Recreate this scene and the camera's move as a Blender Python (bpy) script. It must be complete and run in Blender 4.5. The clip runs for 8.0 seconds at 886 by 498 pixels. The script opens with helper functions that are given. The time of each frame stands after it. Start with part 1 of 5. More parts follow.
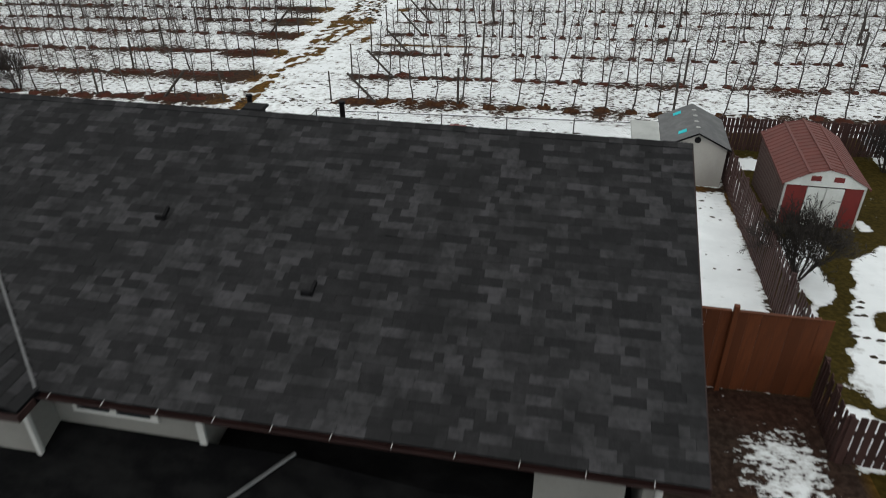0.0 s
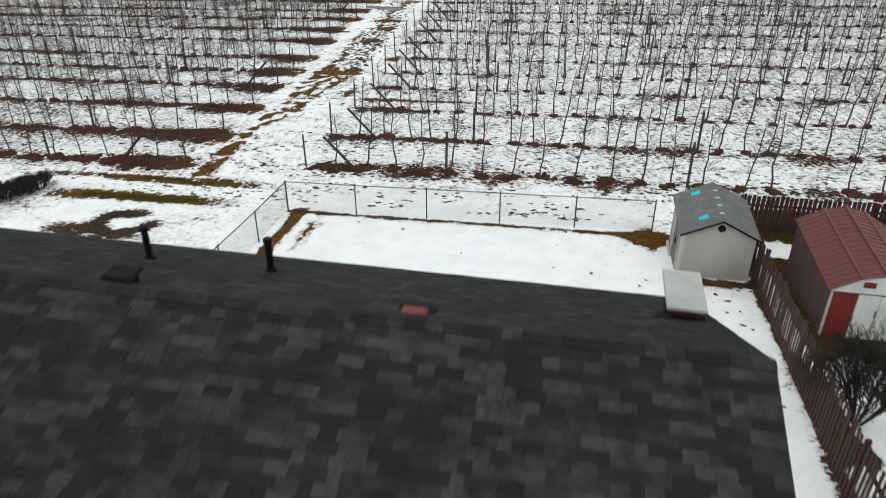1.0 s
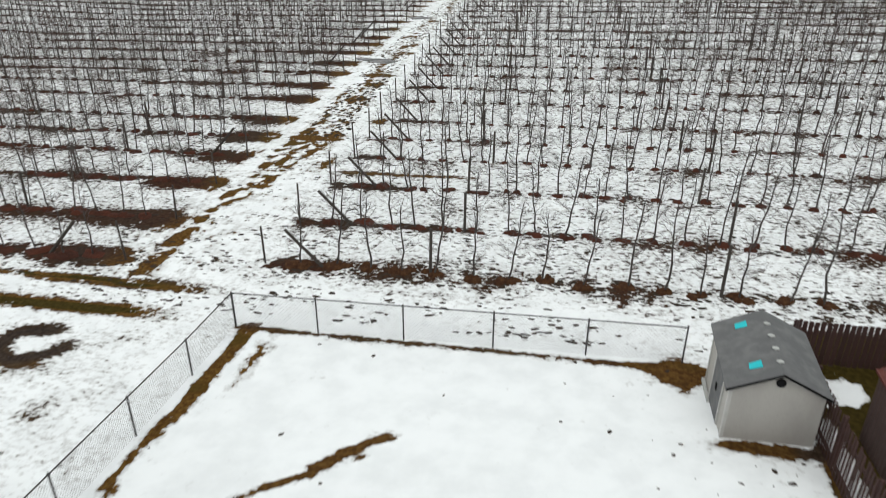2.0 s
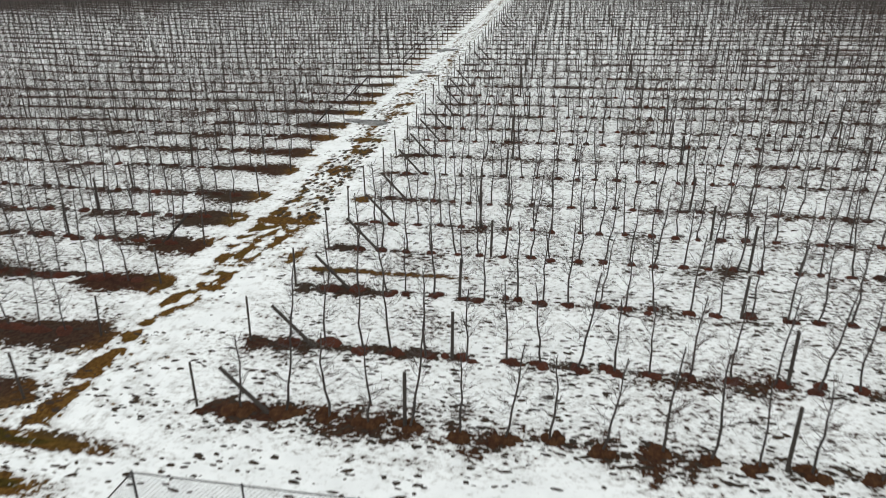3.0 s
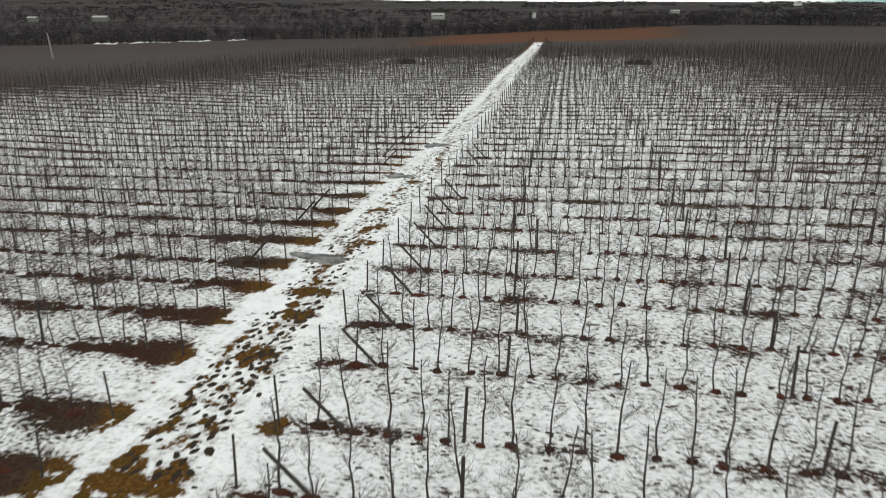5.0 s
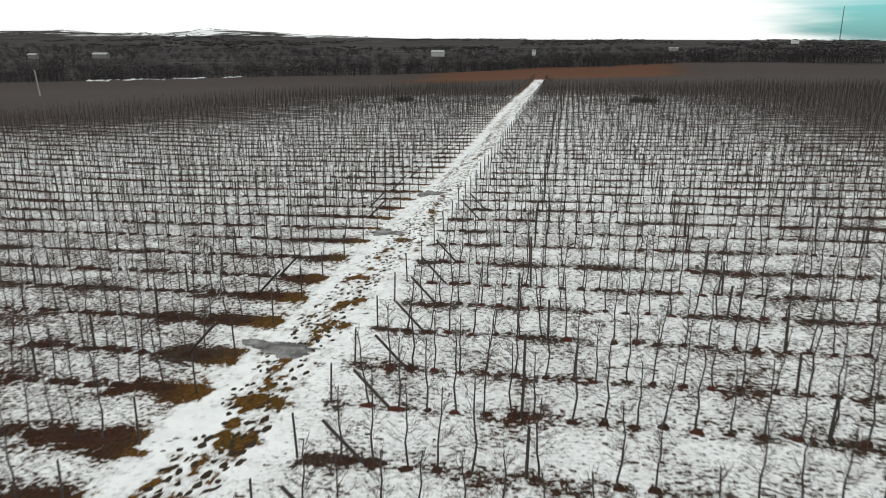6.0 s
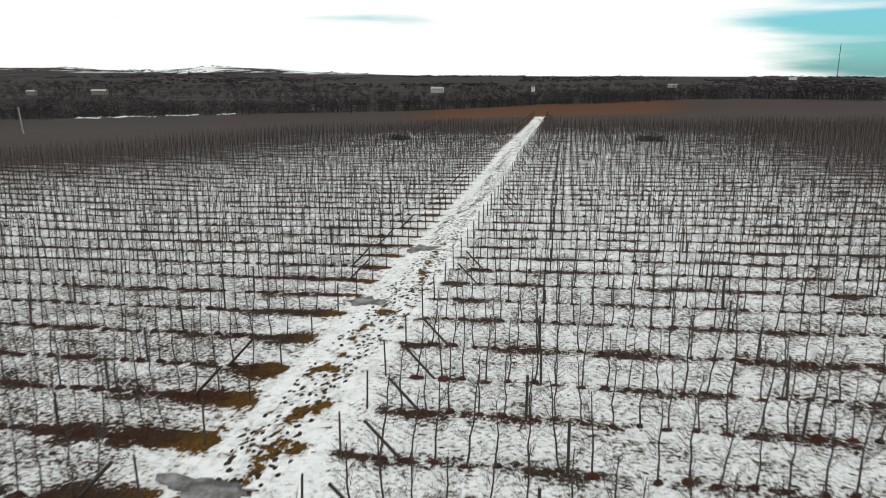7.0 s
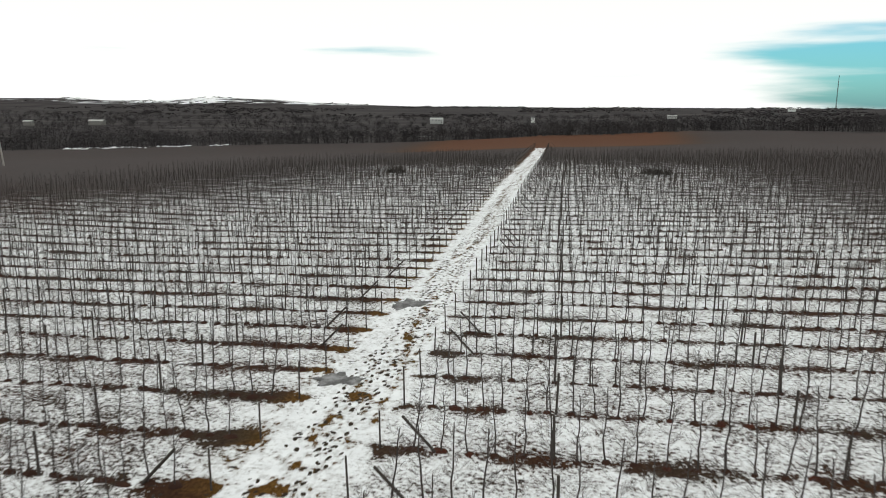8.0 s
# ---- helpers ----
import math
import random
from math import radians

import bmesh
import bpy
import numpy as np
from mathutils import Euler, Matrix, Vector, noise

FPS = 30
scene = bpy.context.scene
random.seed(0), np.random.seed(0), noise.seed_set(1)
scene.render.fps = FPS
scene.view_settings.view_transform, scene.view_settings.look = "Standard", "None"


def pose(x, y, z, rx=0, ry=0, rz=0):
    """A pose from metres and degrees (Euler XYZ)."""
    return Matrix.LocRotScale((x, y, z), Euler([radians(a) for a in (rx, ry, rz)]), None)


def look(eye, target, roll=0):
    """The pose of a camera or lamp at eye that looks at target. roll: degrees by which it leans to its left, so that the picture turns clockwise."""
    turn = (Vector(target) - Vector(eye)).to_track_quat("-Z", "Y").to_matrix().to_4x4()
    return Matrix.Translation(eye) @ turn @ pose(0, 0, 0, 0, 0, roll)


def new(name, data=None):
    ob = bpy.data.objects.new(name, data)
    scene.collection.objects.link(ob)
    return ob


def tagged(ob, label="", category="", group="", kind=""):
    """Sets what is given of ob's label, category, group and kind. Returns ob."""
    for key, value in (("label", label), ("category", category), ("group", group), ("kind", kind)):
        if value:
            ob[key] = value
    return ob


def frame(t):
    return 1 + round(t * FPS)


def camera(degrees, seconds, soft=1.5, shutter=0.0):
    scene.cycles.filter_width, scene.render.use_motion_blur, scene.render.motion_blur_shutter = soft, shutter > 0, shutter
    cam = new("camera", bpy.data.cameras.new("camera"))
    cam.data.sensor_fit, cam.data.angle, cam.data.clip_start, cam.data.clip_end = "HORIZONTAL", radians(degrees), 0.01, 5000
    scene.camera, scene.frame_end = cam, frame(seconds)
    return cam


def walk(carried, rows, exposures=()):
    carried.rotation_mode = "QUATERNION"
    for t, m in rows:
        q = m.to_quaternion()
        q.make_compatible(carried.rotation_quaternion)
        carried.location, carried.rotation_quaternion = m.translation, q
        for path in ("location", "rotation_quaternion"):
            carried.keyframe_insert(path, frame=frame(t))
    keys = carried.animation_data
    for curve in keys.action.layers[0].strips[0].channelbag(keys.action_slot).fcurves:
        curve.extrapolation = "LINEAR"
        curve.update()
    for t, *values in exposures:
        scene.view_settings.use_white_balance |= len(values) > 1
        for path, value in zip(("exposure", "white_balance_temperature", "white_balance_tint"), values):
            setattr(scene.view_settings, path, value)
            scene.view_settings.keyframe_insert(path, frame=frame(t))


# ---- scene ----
# the camera and its flight
cam = camera(62.0, 8.0, soft=0.95, shutter=0.35)
PATH = [
    (0, (0.001, 0.000, 14.199), (-3.262, 16.557, 3.464), -0.27),
    (0.5, (-0.147, 2.168, 14.141), (-3.430, 18.933, 3.740), -0.15),
    (1, (-0.371, 4.795, 14.059), (-3.675, 21.791, 4.048), 0.02),
    (1.5, (-0.660, 7.790, 14.032), (-3.981, 24.996, 4.393), 0.17),
    (1.7, (-0.763, 9.121, 14.003), (-4.116, 26.409, 4.522), 0.18),
    (2.8, (-1.284, 16.681, 14.036), (-4.972, 34.468, 5.666), 0.05),
    (3, (-1.404, 18.099, 13.998), (-5.130, 35.948, 5.780), 0.02),
    (3.5, (-1.823, 21.903, 14.022), (-5.626, 39.925, 6.227), -0.01),
    (4, (-2.336, 26.003, 13.911), (-6.152, 44.197, 6.536), 0.06),
    (4.5, (-2.898, 30.360, 13.700), (-6.734, 48.729, 6.781), 0.17),
    (4.7, (-3.160, 32.143, 13.632), (-7.010, 50.582, 6.910), 0.18),
    (5.8, (-4.566, 41.807, 13.361), (-8.488, 60.580, 7.688), 0.27),
    (6, (-4.818, 43.531, 13.292), (-8.753, 62.345, 7.767), 0.25),
    (6.5, (-5.475, 48.066, 13.333), (-9.450, 66.999, 8.258), 0.15),
    (7, (-6.124, 52.710, 13.250), (-10.112, 71.755, 8.627), 0.23),
    (7.5, (-6.771, 57.319, 13.157), (-10.770, 76.460, 8.958), 0.32),
    (8, (-7.400, 61.818, 13.113), (-11.418, 81.031, 9.277), 0.33),
]
EXPOSURES = [(t, stops, kelvin, 8.0) for t, stops, kelvin in ((0, 0.02, 6450), (0.5, 0.16, 6450), (1.0, 0.25, 6460), (1.5, 0.27, 6480), (3.0, 0.18, 6560), (4.5, 0.11, 6660), (6.0, 0.07, 6600), (8.0, 0.06, 6640))]
walk(cam, [(t, look(eye, target, roll)) for t, eye, target, roll in PATH], EXPOSURES)

# ---- light: a bright overcast winter sky with a few breaks ----
world = bpy.data.worlds.new("sky")
scene.world = world
world.use_nodes = True
wn, wl = world.node_tree.nodes, world.node_tree.links
wn.clear()


def wmath(op, a, b=None, c=None, clamp=False):
    n = wn.new("ShaderNodeMath")
    n.operation, n.use_clamp = op, clamp
    for i, v in enumerate((a, b, c)):
        if v is None:
            continue
        if isinstance(v, (int, float)):
            n.inputs[i].default_value = v
        else:
            wl.new(v, n.inputs[i])
    return n.outputs[0]


def wrange(v, a, b, lo=0.0, hi=1.0):
    n = wn.new("ShaderNodeMapRange")
    n.interpolation_type = "SMOOTHSTEP"
    wl.new(v, n.inputs[0])
    for i, x in enumerate((a, b, lo, hi)):
        n.inputs[i + 1].default_value = x
    return n.outputs[0]


w_out = wn.new("ShaderNodeOutputWorld")
w_bg = wn.new("ShaderNodeBackground")
w_co = wn.new("ShaderNodeTexCoord")
w_xyz = wn.new("ShaderNodeSeparateXYZ")
wl.new(w_co.outputs["Generated"], w_xyz.inputs[0])
w_sky = wn.new("ShaderNodeTexSky")
w_sky.sky_type, w_sky.sun_disc = "NISHITA", False
w_sky.sun_elevation, w_sky.sun_rotation = radians(54), radians(-160)
w_skys = wn.new("ShaderNodeMix")
w_skys.data_type, w_skys.blend_type = "RGBA", "MULTIPLY"
w_skys.inputs[0].default_value = 1.0
wl.new(w_sky.outputs[0], w_skys.inputs[6])
w_skys.inputs[7].default_value = (0.030, 0.092, 0.112, 1)
w_map = wn.new("ShaderNodeMapping")
w_map.inputs["Scale"].default_value = (2.2, 2.2, 22.0)
wl.new(w_co.outputs["Generated"], w_map.inputs[0])
w_noise = wn.new("ShaderNodeTexNoise")
w_noise.inputs["Scale"].default_value, w_noise.inputs["Detail"].default_value = 1.6, 5.0
wl.new(w_map.outputs[0], w_noise.inputs["Vector"])
# the cloud deck opens towards the east, low over the horizon
w_az = wmath("DIVIDE", w_xyz.outputs[0], wmath("MAXIMUM", wmath("ABSOLUTE", w_xyz.outputs[1]), 0.02))
w_side = wrange(w_az, -0.02, 0.3)
w_high = wmath("MULTIPLY", wrange(w_xyz.outputs[2], 0.044, 0.066), wrange(w_xyz.outputs[2], 0.112, 0.082))
w_low = wmath("MULTIPLY", wmath("MULTIPLY", wrange(w_xyz.outputs[2], -0.03, 0.015), wrange(w_xyz.outputs[2], 0.078, 0.05)), wrange(w_az, 0.04, 0.34, 0.0, 1.0))
w_west = wmath("MULTIPLY", wmath("MULTIPLY", wrange(w_az, -0.46, -0.36), wrange(w_az, -0.19, -0.27)), wmath("MULTIPLY", wrange(w_xyz.outputs[2], 0.060, 0.070), wrange(w_xyz.outputs[2], 0.082, 0.072)))
w_open = wmath("ADD", wmath("MULTIPLY", w_side, wmath("ADD", w_high, w_low)), wmath("MULTIPLY", w_west, 0.38))
w_hole = wrange(wmath("ADD", wmath("MULTIPLY", w_open, 0.5), w_noise.outputs[0]), 0.63, 1.0, 0.0, 0.92)
# the thin cloud is brightest towards the horizon
w_glow = wrange(w_xyz.outputs[2], 0.0, 0.5, 1.09, 0.84)
w_cloud = wn.new("ShaderNodeMix")
w_cloud.data_type, w_cloud.blend_type = "RGBA", "MULTIPLY"
w_cloud.inputs[0].default_value = 1.0
w_cloud.inputs[6].default_value = (0.91, 0.93, 0.925, 1)
wl.new(w_glow, w_cloud.inputs[7])
w_mix = wn.new("ShaderNodeMix")
w_mix.data_type = "RGBA"
wl.new(w_hole, w_mix.inputs[0])
wl.new(w_cloud.outputs[2], w_mix.inputs[6])
wl.new(w_skys.outputs[2], w_mix.inputs[7])
wl.new(w_mix.outputs[2], w_bg.inputs[0])
w_bg.inputs[1].default_value = 1.0
wl.new(w_bg.outputs[0], w_out.inputs[0])

sun_data = bpy.data.lights.new("sun", "SUN")
sun_data.energy, sun_data.angle, sun_data.color = 0.5, radians(25), (1.0, 0.97, 0.93)
sun = new("sun", sun_data)
sun.matrix_world = look((-10, -27.5, 40.5), (0, 0, 0))

# ---- materials ----


class Mat:
    """A small builder for node materials."""

    def __init__(self, name, rough=0.8, metal=0.0, spec=0.3):
        self.m = bpy.data.materials.new(name)
        self.m.use_nodes = True
        self.n, self.l = self.m.node_tree.nodes, self.m.node_tree.links
        self.b = self.n["Principled BSDF"]
        self.b.inputs["Roughness"].default_value = rough
        self.b.inputs["Metallic"].default_value = metal
        self.b.inputs["Specular IOR Level"].default_value = spec
        self.co = self.n.new("ShaderNodeTexCoord").outputs["Object"]

    def world(self):
        self.co = self.n.new("ShaderNodeNewGeometry").outputs["Position"]
        return self

    def put(self, sock, v):
        if isinstance(v, (int, float)):
            sock.default_value = v
        elif isinstance(v, tuple):
            sock.default_value = v if len(v) == 4 or len(sock.default_value) == 3 else (*v, 1)
        else:
            self.l.new(v, sock)

    def noise(self, scale, detail=4.0, rough=0.55, stretch=(1, 1, 1), dist=0.0, shift=(0, 0, 0)):
        mp = self.n.new("ShaderNodeMapping")
        mp.inputs["Scale"].default_value, mp.inputs["Location"].default_value = stretch, shift
        self.l.new(self.co, mp.inputs[0])
        t = self.n.new("ShaderNodeTexNoise")
        t.inputs["Scale"].default_value, t.inputs["Detail"].default_value = scale, detail
        t.inputs["Roughness"].default_value, t.inputs["Distortion"].default_value = rough, dist
        self.l.new(mp.outputs[0], t.inputs["Vector"])
        return t.outputs[0]

    def math(self, op, a, b=0.0, clamp=False):
        t = self.n.new("ShaderNodeMath")
        t.operation, t.use_clamp = op, clamp
        self.put(t.inputs[0], a), self.put(t.inputs[1], b)
        return t.outputs[0]

    def range(self, v, a, b, lo=0.0, hi=1.0):
        t = self.n.new("ShaderNodeMapRange")
        t.interpolation_type = "SMOOTHSTEP"
        self.put(t.inputs[0], v)
        for i, x in enumerate((a, b, lo, hi)):
            t.inputs[i + 1].default_value = x
        return t.outputs[0]

    def mix(self, f, a, b, blend="MIX"):
        t = self.n.new("ShaderNodeMix")
        t.data_type, t.blend_type = "RGBA", blend
        self.put(t.inputs[0], f), self.put(t.inputs[6], a), self.put(t.inputs[7], b)
        return t.outputs[2]

    def attr(self, name):
        t = self.n.new("ShaderNodeAttribute")
        t.attribute_name = name
        return t.outputs["Fac"]

    def rand(self):
        return self.n.new("ShaderNodeObjectInfo").outputs["Random"]

    def island(self):
        return self.n.new("ShaderNodeNewGeometry").outputs["Random Per Island"]

    def color(self, c):
        self.put(self.b.inputs["Base Color"], c)
        return self

    def bump(self, h, strength=0.3, dist=0.02):
        t = self.n.new("ShaderNodeBump")
        t.inputs["Strength"].default_value, t.inputs["Distance"].default_value = strength, dist
        self.put(t.inputs["Height"], h)
        self.l.new(t.outputs[0], self.b.inputs["Normal"])
        return self


def painted(name, base, dirt, scale=3.0, rough=0.6, metal=0.0, grain=(1, 1, 1), amount=0.6, spec=0.3, vary=0.0, bump=0.15):
    """A surface in one paint with grain and dirt at two scales; vary: piece to piece."""
    m = Mat(name, rough, metal, spec)
    big = m.noise(scale, 5, 0.6, grain)
    fine = m.noise(scale * 14, 3, 0.6, grain)
    c = m.mix(m.math("MULTIPLY", m.range(big, 0.38, 0.72), amount), base, dirt)
    c = m.mix(m.math("MULTIPLY", m.range(fine, 0.45, 0.8), amount * 0.5), c, dirt)
    if vary:
        dark = tuple(v * (1 - vary) for v in base[:3])
        c = m.mix(m.math("MULTIPLY", m.rand(), 0.8), c, dark)
    m.color(c).bump(fine, bump, 0.01)
    return m.m


def shingle_material(name, by_object):
    m = Mat(name, 0.8, 0, 0.05).world()
    r = m.rand() if by_object else m.island()
    ramp = m.n.new("ShaderNodeValToRGB")
    e = ramp.color_ramp.elements
    e[0].position, e[0].color = 0.0, (0.014, 0.014, 0.0147, 1)
    e[1].position, e[1].color = 1.0, (0.057, 0.055, 0.059, 1)
    for p, v in ((0.25, 0.019), (0.58, 0.030), (0.80, 0.046)):
        k = e.new(p)
        k.color = (v, v * 0.985, v * 1.03, 1)
    m.l.new(r, ramp.inputs[0])
    fine = m.noise(60, 3, 0.7)
    blot = m.noise(1.5, 4, 0.6, (1.3, 0.75, 1))
    c = m.mix(m.range(fine, 0.35, 0.75, 0.0, 0.4), ramp.outputs[0], (0.045, 0.044, 0.046))
    c = m.mix(m.range(blot, 0.42, 0.62, 0.0, 0.6), c, (0.016, 0.016, 0.0165))
    grit = m.noise(9, 3, 0.6)
    c = m.mix(m.range(grit, 0.42, 0.68, 0.0, 0.45), c, (0.015, 0.015, 0.0155))
    m.color(c).bump(fine, 0.4, 0.006)
    return m.m


M_SHINGLE_P = shingle_material("asphalt_shingle_piece", True)
M_SHINGLE_S = shingle_material("asphalt_shingle_sheet", False)
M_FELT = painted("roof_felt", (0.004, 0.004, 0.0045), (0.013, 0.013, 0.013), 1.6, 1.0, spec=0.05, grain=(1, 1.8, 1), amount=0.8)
M_STUCCO = painted("pale_stucco", (0.20, 0.195, 0.182), (0.145, 0.14, 0.13), 1.4, 0.9, bump=0.3)
M_FASCIA = painted("dark_red_fascia", (0.026, 0.011, 0.010), (0.016, 0.008, 0.007), 2.5, 0.5)
M_TRIM = painted("white_trim", (0.46, 0.455, 0.44), (0.33, 0.325, 0.31), 2.0, 0.5)
M_GLASS = Mat("dark_window_glass", 0.08, 0, 0.5).color((0.02, 0.022, 0.025)).m
M_FLASH = painted("weathered_flashing", (0.15, 0.15, 0.153), (0.09, 0.09, 0.09), 4.0, 0.5, 0.5, grain=(1, 4, 1))
M_BLACK = painted("black_vent_metal", (0.006, 0.006, 0.007), (0.012, 0.011, 0.011), 6.0, 0.7, 0.0, spec=0.1)
M_CAP = painted("grey_white_cap", (0.42, 0.43, 0.415), (0.27, 0.28, 0.27), 2.6, 0.7)
M_BRICKRED = painted("dark_red_metal", (0.11, 0.03, 0.028), (0.05, 0.02, 0.018), 5.0, 0.6)
M_REDBOX = painted("faded_red_box", (0.17, 0.036, 0.032), (0.09, 0.022, 0.02), 5.0, 0.6)
M_SHEDWALL = painted("grey_shed_wall", (0.40, 0.385, 0.36), (0.31, 0.295, 0.275), 1.2, 0.85, grain=(1, 1, 0.4))
M_SHEDROOF = painted("grey_felt_roof", (0.115, 0.117, 0.12), (0.20, 0.20, 0.20), 2.2, 0.95, amount=0.5)
M_TEAL = painted("turquoise_patch", (0.01, 0.50, 0.55), (0.02, 0.36, 0.42), 4.0, 0.6)
M_REDROOF = painted("rust_red_sheet_metal", (0.120, 0.031, 0.024), (0.085, 0.025, 0.020), 1.6, 0.55, 0.0)
M_REDWALL = painted("barn_red_panel", (0.17, 0.022, 0.02), (0.10, 0.02, 0.018), 2.0, 0.6)
M_BROWNWALL = painted("brown_ribbed_panel", (0.105, 0.07, 0.064), (0.075, 0.05, 0.045), 2.0, 0.6)
M_WHITEPANEL = painted("white_sheet_panel", (0.66, 0.68, 0.66), (0.48, 0.5, 0.48), 1.4, 0.5)
M_PICKET = painted("dark_brown_stain", (0.062, 0.029, 0.025), (0.036, 0.019, 0.017), 5.0, 0.75, grain=(6, 6, 0.6), vary=0.45)
M_CEDAR = painted("orange_cedar", (0.150, 0.043, 0.014), (0.062, 0.019, 0.008), 3.0, 0.7, grain=(5, 5, 0.5), vary=0.5)
M_STEEL = painted("grey_steel_post", (0.055, 0.055, 0.058), (0.10, 0.09, 0.085), 8.0, 0.45, 0.4)
M_WIRE = painted("galvanised_wire", (0.22, 0.22, 0.23), (0.16, 0.15, 0.15), 8.0, 0.5, 0.5)
M_POST = painted("weathered_post", (0.062, 0.052, 0.045), (0.032, 0.027, 0.024), 6.0, 0.85, grain=(5, 5, 0.4), vary=0.3)
M_POLE = painted("pale_timber_pole", (0.34, 0.32, 0.30), (0.22, 0.2, 0.19), 6.0, 0.85)


def bark_material():
    m = Mat("apple_bark", 0.9, 0, 0.2).world()
    a = m.noise(5, 4, 0.6, (1, 1, 0.3))
    b = m.noise(40, 3, 0.6)
    c = m.mix(m.range(a, 0.35, 0.7), (0.046, 0.039, 0.036), (0.084, 0.074, 0.068))
    c = m.mix(m.range(b, 0.5, 0.8, 0, 0.6), c, (0.018, 0.013, 0.012))
    return m.color(c).bump(b, 0.4, 0.006).m


M_BARK = bark_material()


def twig_material(name, a, b):
    m = Mat(name, 0.85, 0, 0.2).world()
    n = m.noise(0.6, 3, 0.5)
    return m.color(m.mix(m.range(n, 0.35, 0.65), a, b)).m


M_TWIG = twig_material("apple_twigs", (0.085, 0.060, 0.055), (0.080, 0.068, 0.063))
# far twigs are greyer: the haze of distance is put into their colour
M_TWIG_HAZED = twig_material("hazed_apple_twigs", (0.080, 0.070, 0.068), (0.076, 0.070, 0.069))
M_BUSH = twig_material("bush_twigs", (0.034, 0.029, 0.026), (0.052, 0.045, 0.041))
M_WOODS = twig_material("bare_woods", (0.022, 0.020, 0.021), (0.050, 0.045, 0.046))
M_WOODS.node_tree.nodes["Noise Texture"].inputs["Scale"].default_value = 0.022


def soil_material():
    m = Mat("bare_soil", 1.0, 0, 0.1).world()
    a = m.noise(1.1, 4, 0.6)
    b = m.noise(16, 4, 0.65)
    c = m.mix(m.range(a, 0.35, 0.65), (0.078, 0.027, 0.018), (0.044, 0.020, 0.015))
    c = m.mix(m.range(b, 0.45, 0.75, 0, 0.8), c, (0.115, 0.046, 0.028))
    return m.color(c).bump(b, 0.8, 0.03).m


M_SOIL = soil_material()
M_SOIL_DARK = painted("dark_moist_soil", (0.040, 0.022, 0.017), (0.070, 0.038, 0.026), 2.0, 1.0, spec=0.05)
M_TUFT = painted("matted_grass_and_soil", (0.046, 0.021, 0.013), (0.100, 0.052, 0.024), 7.0, 1.0, spec=0.05, amount=0.8)
M_CLOD = painted("grey_brown_clods", (0.036, 0.030, 0.025), (0.060, 0.036, 0.022), 1.5, 1.0, spec=0.05)


